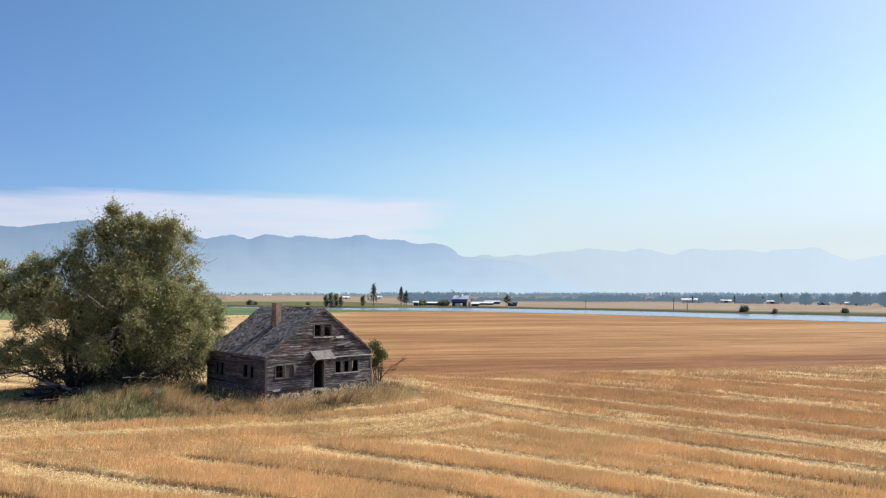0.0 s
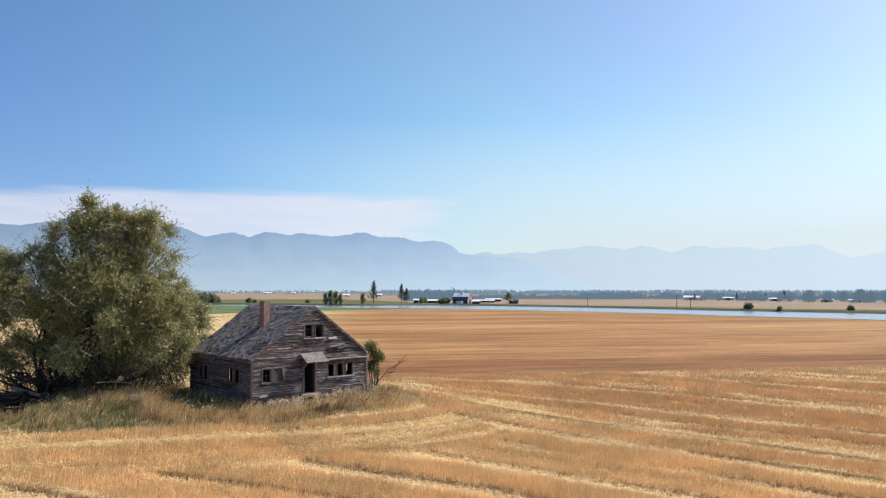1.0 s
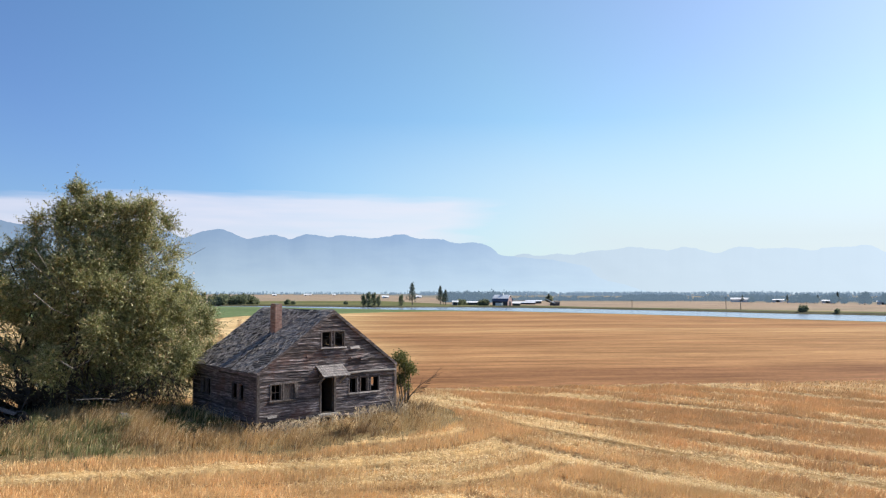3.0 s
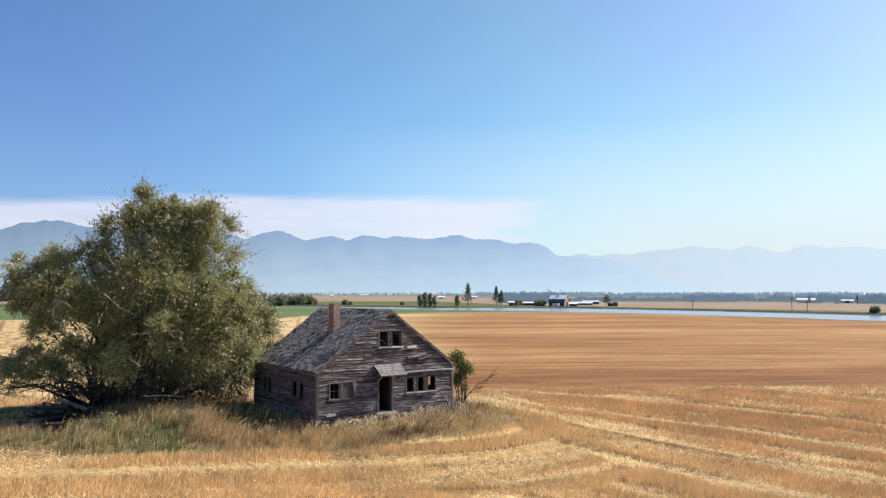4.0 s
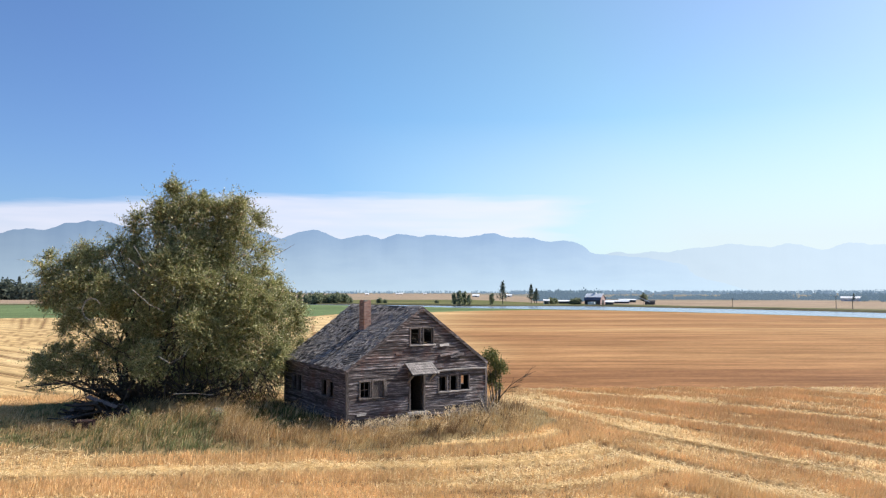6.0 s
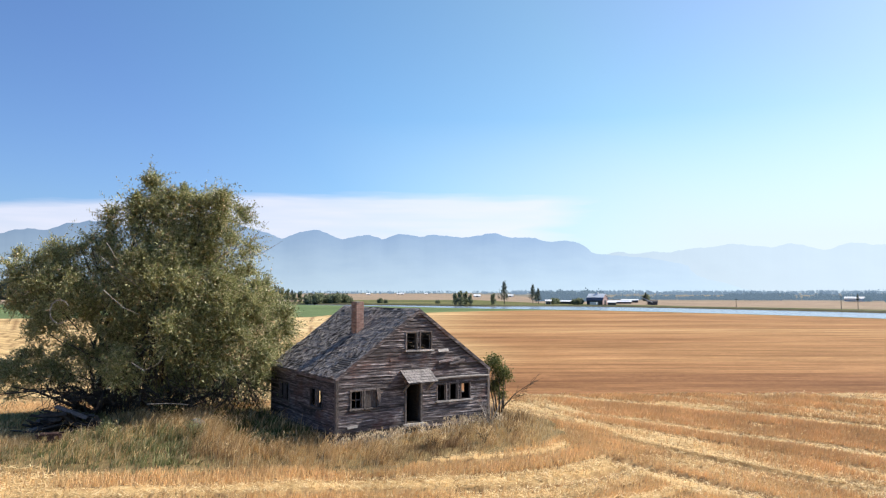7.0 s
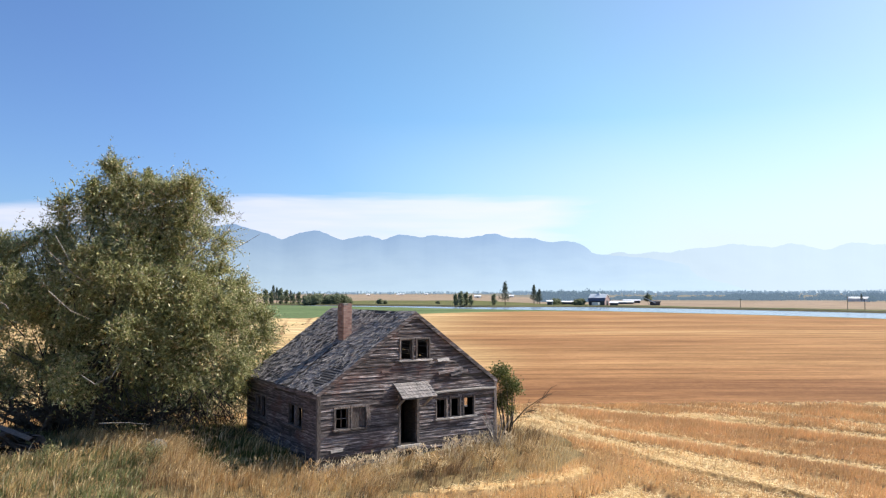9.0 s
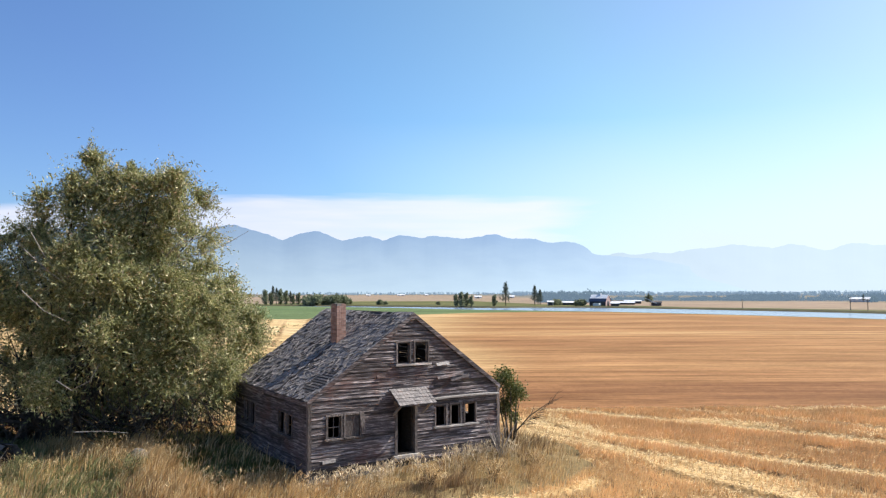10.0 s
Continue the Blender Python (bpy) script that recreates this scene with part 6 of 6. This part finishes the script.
for b, r, s in ((-13.3, 436, 1.25), (-12.9, 440, 1.05), (-12.2, 438, 1.3), (-11.8, 442, 1.2), (-11.3, 437, 0.95), (-10.9, 440, 1.1), (-10.5, 436, 0.85), (-8.1, 434, 0.95)):
    put_copy(round_tree, b, r, s, "leafy trees behind the green crop")
for b, r, s in ((-12.75, 448, 0.92), (-12.5, 452, 0.85), (-11.5, 450, 0.8)):
    put_copy(slim_pine, b, r, s, "leafy trees behind the green crop")
for b, r, s in ((0.75, 376, 0.95), (1.15, 374, 1.15), (1.55, 377, 1.1), (1.9, 373, 0.8)):
    put_copy(round_tree, b, r, s, "slender trees on the bank")
bush = put(tree_mesh_thing("bank_bush", [(0, 0, 1.9, 2.3, 2.1, 1.9), (1.3, 0.3, 1.4, 1.4, 1.4, 1.3)], 150, 0.45, M_BANKLEAF, 1.8, 0.14, "dark round bush on the river bank"), 32.55, 298, 0.66)
for b, r, s in ((34.6, 292, 0.4), (39.0, 292, 0.5), (-10.2, 428, 1.2), (-9.6, 430, 1.4), (-8.9, 433, 1.35), (-8.3, 428, 1.4), (-7.7, 430, 1.3), (-7.3, 434, 0.9), (-4.9, 425, 0.8), (-4.5, 428, 0.6), (-0.6, 420, 0.5), (8.1, 415, 0.9), (8.4, 420, 0.8), (9.75, 402, 0.8), (10.05, 398, 0.9), (14.9, 560, 1.2)):
    put_copy(bush, b, r, s, "bushes along the river")
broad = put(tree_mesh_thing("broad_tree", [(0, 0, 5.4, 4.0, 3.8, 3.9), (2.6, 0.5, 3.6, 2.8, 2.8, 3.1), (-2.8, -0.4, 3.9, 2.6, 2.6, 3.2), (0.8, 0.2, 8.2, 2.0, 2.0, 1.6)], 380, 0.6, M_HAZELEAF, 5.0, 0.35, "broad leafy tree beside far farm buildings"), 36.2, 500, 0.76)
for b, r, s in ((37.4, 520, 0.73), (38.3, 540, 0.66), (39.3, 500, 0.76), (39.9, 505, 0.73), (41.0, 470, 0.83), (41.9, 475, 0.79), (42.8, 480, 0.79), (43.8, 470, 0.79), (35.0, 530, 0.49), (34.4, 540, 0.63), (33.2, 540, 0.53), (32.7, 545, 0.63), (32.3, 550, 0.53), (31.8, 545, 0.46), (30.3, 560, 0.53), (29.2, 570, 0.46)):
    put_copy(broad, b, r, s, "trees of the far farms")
for b, r, s in ((31.5, 560, 0.5), (34.6, 560, 0.7), (33.4, 555, 0.5), (28.6, 580, 0.5), (14.85, 545, 0.6), (-30.3, 690, 1.5), (-29.6, 690, 1.6), (-28.9, 695, 1.35), (-27.8, 695, 1.75), (-27.1, 695, 1.4), (-26.4, 695, 1.5), (-25.6, 700, 1.6), (-24.2, 700, 1.4), (-31.5, 690, 1.5), (-22.9, 700, 1.4)):
    put_copy(slim_pine, b, r, s, "single conifers above the far trees")


def woods(name, b0, b1, r, h0, h1, n, label, mat=M_FARLEAF, deep=40):
    """A far belt of trees: many pointed and round leaf clumps."""
    b = gen.uniform(b0, b1, n)
    rr = r + gen.uniform(0, deep, n)
    h = (h0 + (h1 - h0) * np.clip(0.5 + 0.6 * rng_noise(b, b * 0, (b1 - b0) / 60, r * 0.01), 0, 1)) * gen.uniform(0.7, 1.1, n)
    a = np.radians(b + HEADING)
    x, y = HUB[0] + rr * np.sin(a), HUB[1] + rr * np.cos(a)
    pts = []
    for k, t in enumerate(np.linspace(0.08, 0.95, 7)):
        sp = (1 - t ** 2) * 0.3 * h
        pts.append(np.stack([x + gen.normal(0, 1, n) * sp * 0.6, y + gen.normal(0, 1, n) * sp * 0.6, FLAT + h * t], -1))
    pts = np.concatenate(pts)
    v, f = leaf_cloud(pts, np.full(len(pts), h1 * 0.14), 5, h1 * 0.22, h1 * 0.14, 0.0)
    ob = mesh_object(name, v, f, mat)
    tagged(ob, label, "woods", kind="stuff")


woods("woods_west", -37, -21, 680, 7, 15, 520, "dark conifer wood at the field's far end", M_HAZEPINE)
woods("woods_near_bank", -10.2, -7.7, 445, 3.6, 5.4, 90, "dark thicket behind the green crop")
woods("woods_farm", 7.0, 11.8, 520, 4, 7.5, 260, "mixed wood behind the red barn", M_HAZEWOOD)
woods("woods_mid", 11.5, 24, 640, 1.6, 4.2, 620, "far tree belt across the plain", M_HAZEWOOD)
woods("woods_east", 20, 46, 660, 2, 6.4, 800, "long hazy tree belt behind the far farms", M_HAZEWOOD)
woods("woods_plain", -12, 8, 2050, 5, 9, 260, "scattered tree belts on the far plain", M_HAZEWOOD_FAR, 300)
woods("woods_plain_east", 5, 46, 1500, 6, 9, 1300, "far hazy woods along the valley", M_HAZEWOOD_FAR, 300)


def gambrel_barn():
    x, y, z = far_ground(11.35, 398)
    barn = thing("barn", "old barn with pale metal gambrel roof and reddish end wall", "barn", (x, y, z), -HEADING - 11.35 - 22)
    w, ln = 7.0, 8.6
    prof = [(-w / 2, 0), (-w / 2, 2.6), (-w * 0.42, 3.7), (0, 5.6), (w * 0.42, 3.7), (w / 2, 2.6), (w / 2, 0)]
    for sgn in (-1, 1):
        bm = bmesh.new()
        a = [bm.verts.new((sgn * ln / 2, p, q)) for p, q in prof]
        b = [bm.verts.new((sgn * (ln / 2 - 0.15), p, q)) for p, q in prof]
        bm.faces.new(a)
        bm.faces.new(b[::-1])
        for k in range(7):
            bm.faces.new((a[k], b[k], b[(k + 1) % 7], a[(k + 1) % 7]))
        part("end_wall", bm, M_BARNRED, barn)
        part("door", boxes((sgn * (ln / 2 + 0.03) - 0.03, -1.2, 0.05, sgn * (ln / 2 + 0.03) + 0.03, 1.2, 2.4)), M_DARKSHED, barn)
    for s in (-1, 1):
        part("side_wall", boxes((-ln / 2 + 0.15, s * (w / 2 - 0.08) - 0.07, 0, ln / 2 - 0.15, s * (w / 2 - 0.08) + 0.07, 2.6)), M_DARKSHED, barn)
        for (p0, q0), (p1, q1), mat, nm in (((w / 2 + 0.3, 2.3), (w * 0.42, 3.75), M_BARNBLUE, "lower_roof"), ((w * 0.42 + 0.05, 3.72), (0, 5.66), M_METALROOF, "upper_roof")):
            bm = bmesh.new()
            e = ln / 2 + 0.3
            hexa(bm, [(-e, s * p0, q0), (e, s * p0, q0), (e, s * p1, q1), (-e, s * p1, q1), (-e, s * p0, q0 + 0.12), (e, s * p0, q0 + 0.12), (e, s * p1, q1 + 0.12), (-e, s * p1, q1 + 0.12)])
            part(nm, bm, mat, barn)
    part("roof_vent", boxes((-0.5, -0.4, 5.6, 0.5, 0.4, 6.4)), M_WHITE, barn)
    part("lean_to", boxes((-1.5, -w / 2 - 2.6, 0, 2.0, -w / 2 - 0.4, 1.5)), M_WHITE, barn)


gambrel_barn()


def shed(bearing, r, ln, wd, h, wall, roofm, label, turn=0.0, rise=0.55, door=True):
    x, y, z = far_ground(bearing, r)
    s = thing("shed", label, "shed", (x, y, z), -HEADING - bearing + turn, group="far farm buildings")
    part("wall", boxes((-ln / 2, -wd / 2, 0, ln / 2, wd / 2, h)), wall, s)
    for k in (-1, 1):
        bm = bmesh.new()
        e = ln / 2 + 0.3
        hexa(bm, [(-e, k * (wd / 2 + 0.4), h - 0.1), (e, k * (wd / 2 + 0.4), h - 0.1), (e, 0, h + rise), (-e, 0, h + rise), (-e, k * (wd / 2 + 0.4), h + 0.05), (e, k * (wd / 2 + 0.4), h + 0.05), (e, 0, h + rise + 0.15), (-e, 0, h + rise + 0.15)])
        part("roof", bm, roofm, s)
    if door:
        part("door", boxes((-1.2, -wd / 2 - 0.06, 0, 1.2, -wd / 2, h * 0.85)), M_DARKSHED, s)


shed(8.95, 425, 9, 5, 1.3, M_DARKSHED, M_WHITE, "low white-roofed shed beside the barn")
shed(7.75, 410, 3, 3, 1.8, M_WHITE, M_WHITE, "small white hut by the river", rise=0.6)
shed(12.9, 440, 14, 6, 1.1, M_DARKSHED, M_METALROOF, "long low shed with grey roof")
shed(13.7, 480, 10, 5, 1.5, M_DARKSHED, M_METALROOF, "low pale-roofed farm shed by the barn")
shed(12.4, 396, 4, 3, 1.3, M_DARKSHED, M_WHITE, "small dark hut near the river")
shed(15.3, 405, 5, 3, 1.6, M_DARKSHED, M_DARKSHED, "dark low machine shelter by the conveyor")
shed(28.5, 600, 14, 6, 2.0, M_WHITE, M_WHITE, "long white shed across the river", rise=1.2, door=False)
shed(32.0, 590, 11, 6, 1.7, M_WHITE, M_WHITE, "white farm building among trees")
shed(30.9, 600, 8, 6, 1.7, M_WHITE, M_WHITE, "white farm building among trees")
shed(34.0, 560, 7, 6, 1.6, M_WHITE, M_WHITE, "white farmhouse among trees")
shed(37.3, 520, 7, 5, 1.5, M_WHITE, M_WHITE, "white farmhouse among trees")
shed(39.2, 530, 11, 5, 1.2, M_WHITE, M_METALROOF, "low pale shed under the trees")
for b, r in ((-5.9, 1500), (-3.6, 1600), (-3.3, 1650), (2.4, 900), (-1.5, 1700), (4.9, 950)):
    shed(b, r, 8, 6, 1.5, M_WHITE, M_WHITE, "tiny white house far off on the plain", rise=1.5)

# grain conveyor
x, y, z = far_ground(14.95, 400)
conv = thing("grain_conveyor", "white slanting grain conveyor on wheels", "conveyor", (x, y, z), -HEADING - 14.95)
bm = bmesh.new()
hexa(bm, [(-3.0, -0.3, 4.1), (-2.9, -0.3, 3.7), (-2.9, 0.3, 3.7), (-3.0, 0.3, 4.1), (2.6, -0.3, 1.5), (2.6, -0.3, 1.1), (2.6, 0.3, 1.1), (2.6, 0.3, 1.5)])
part("belt_housing", bm, M_WHITE, conv)
for s in (-0.5, 0.5):
    part("leg", boxes((-0.7, s - 0.06, 0, -0.55, s + 0.06, 2.7)), M_DARKSHED, conv)
part("hopper", boxes((2.0, -0.9, 0, 4.2, 0.9, 1.2)), M_DARKSHED, conv)

# utility poles on the far bank
for b, r, h in ((20.98, 352, 3.9), (27.52, 328, 5.2), (28.5, 322, 4.2)):
    x, y, z = far_ground(b, r)
    p = thing("utility_pole", "thin wooden utility pole on the far bank", "pole", (x, y, z), -HEADING - b, group="utility poles")
    bm = bmesh.new()
    tube(bm, [(0, 0, -0.3), (0, 0, h)], [0.14, 0.1], 6)
    part("post", bm, M_POLE, p)
    part("crossarm", boxes((-0.6, -0.06, h - 0.45, 0.6, 0.06, h - 0.3)), M_POLE, p)
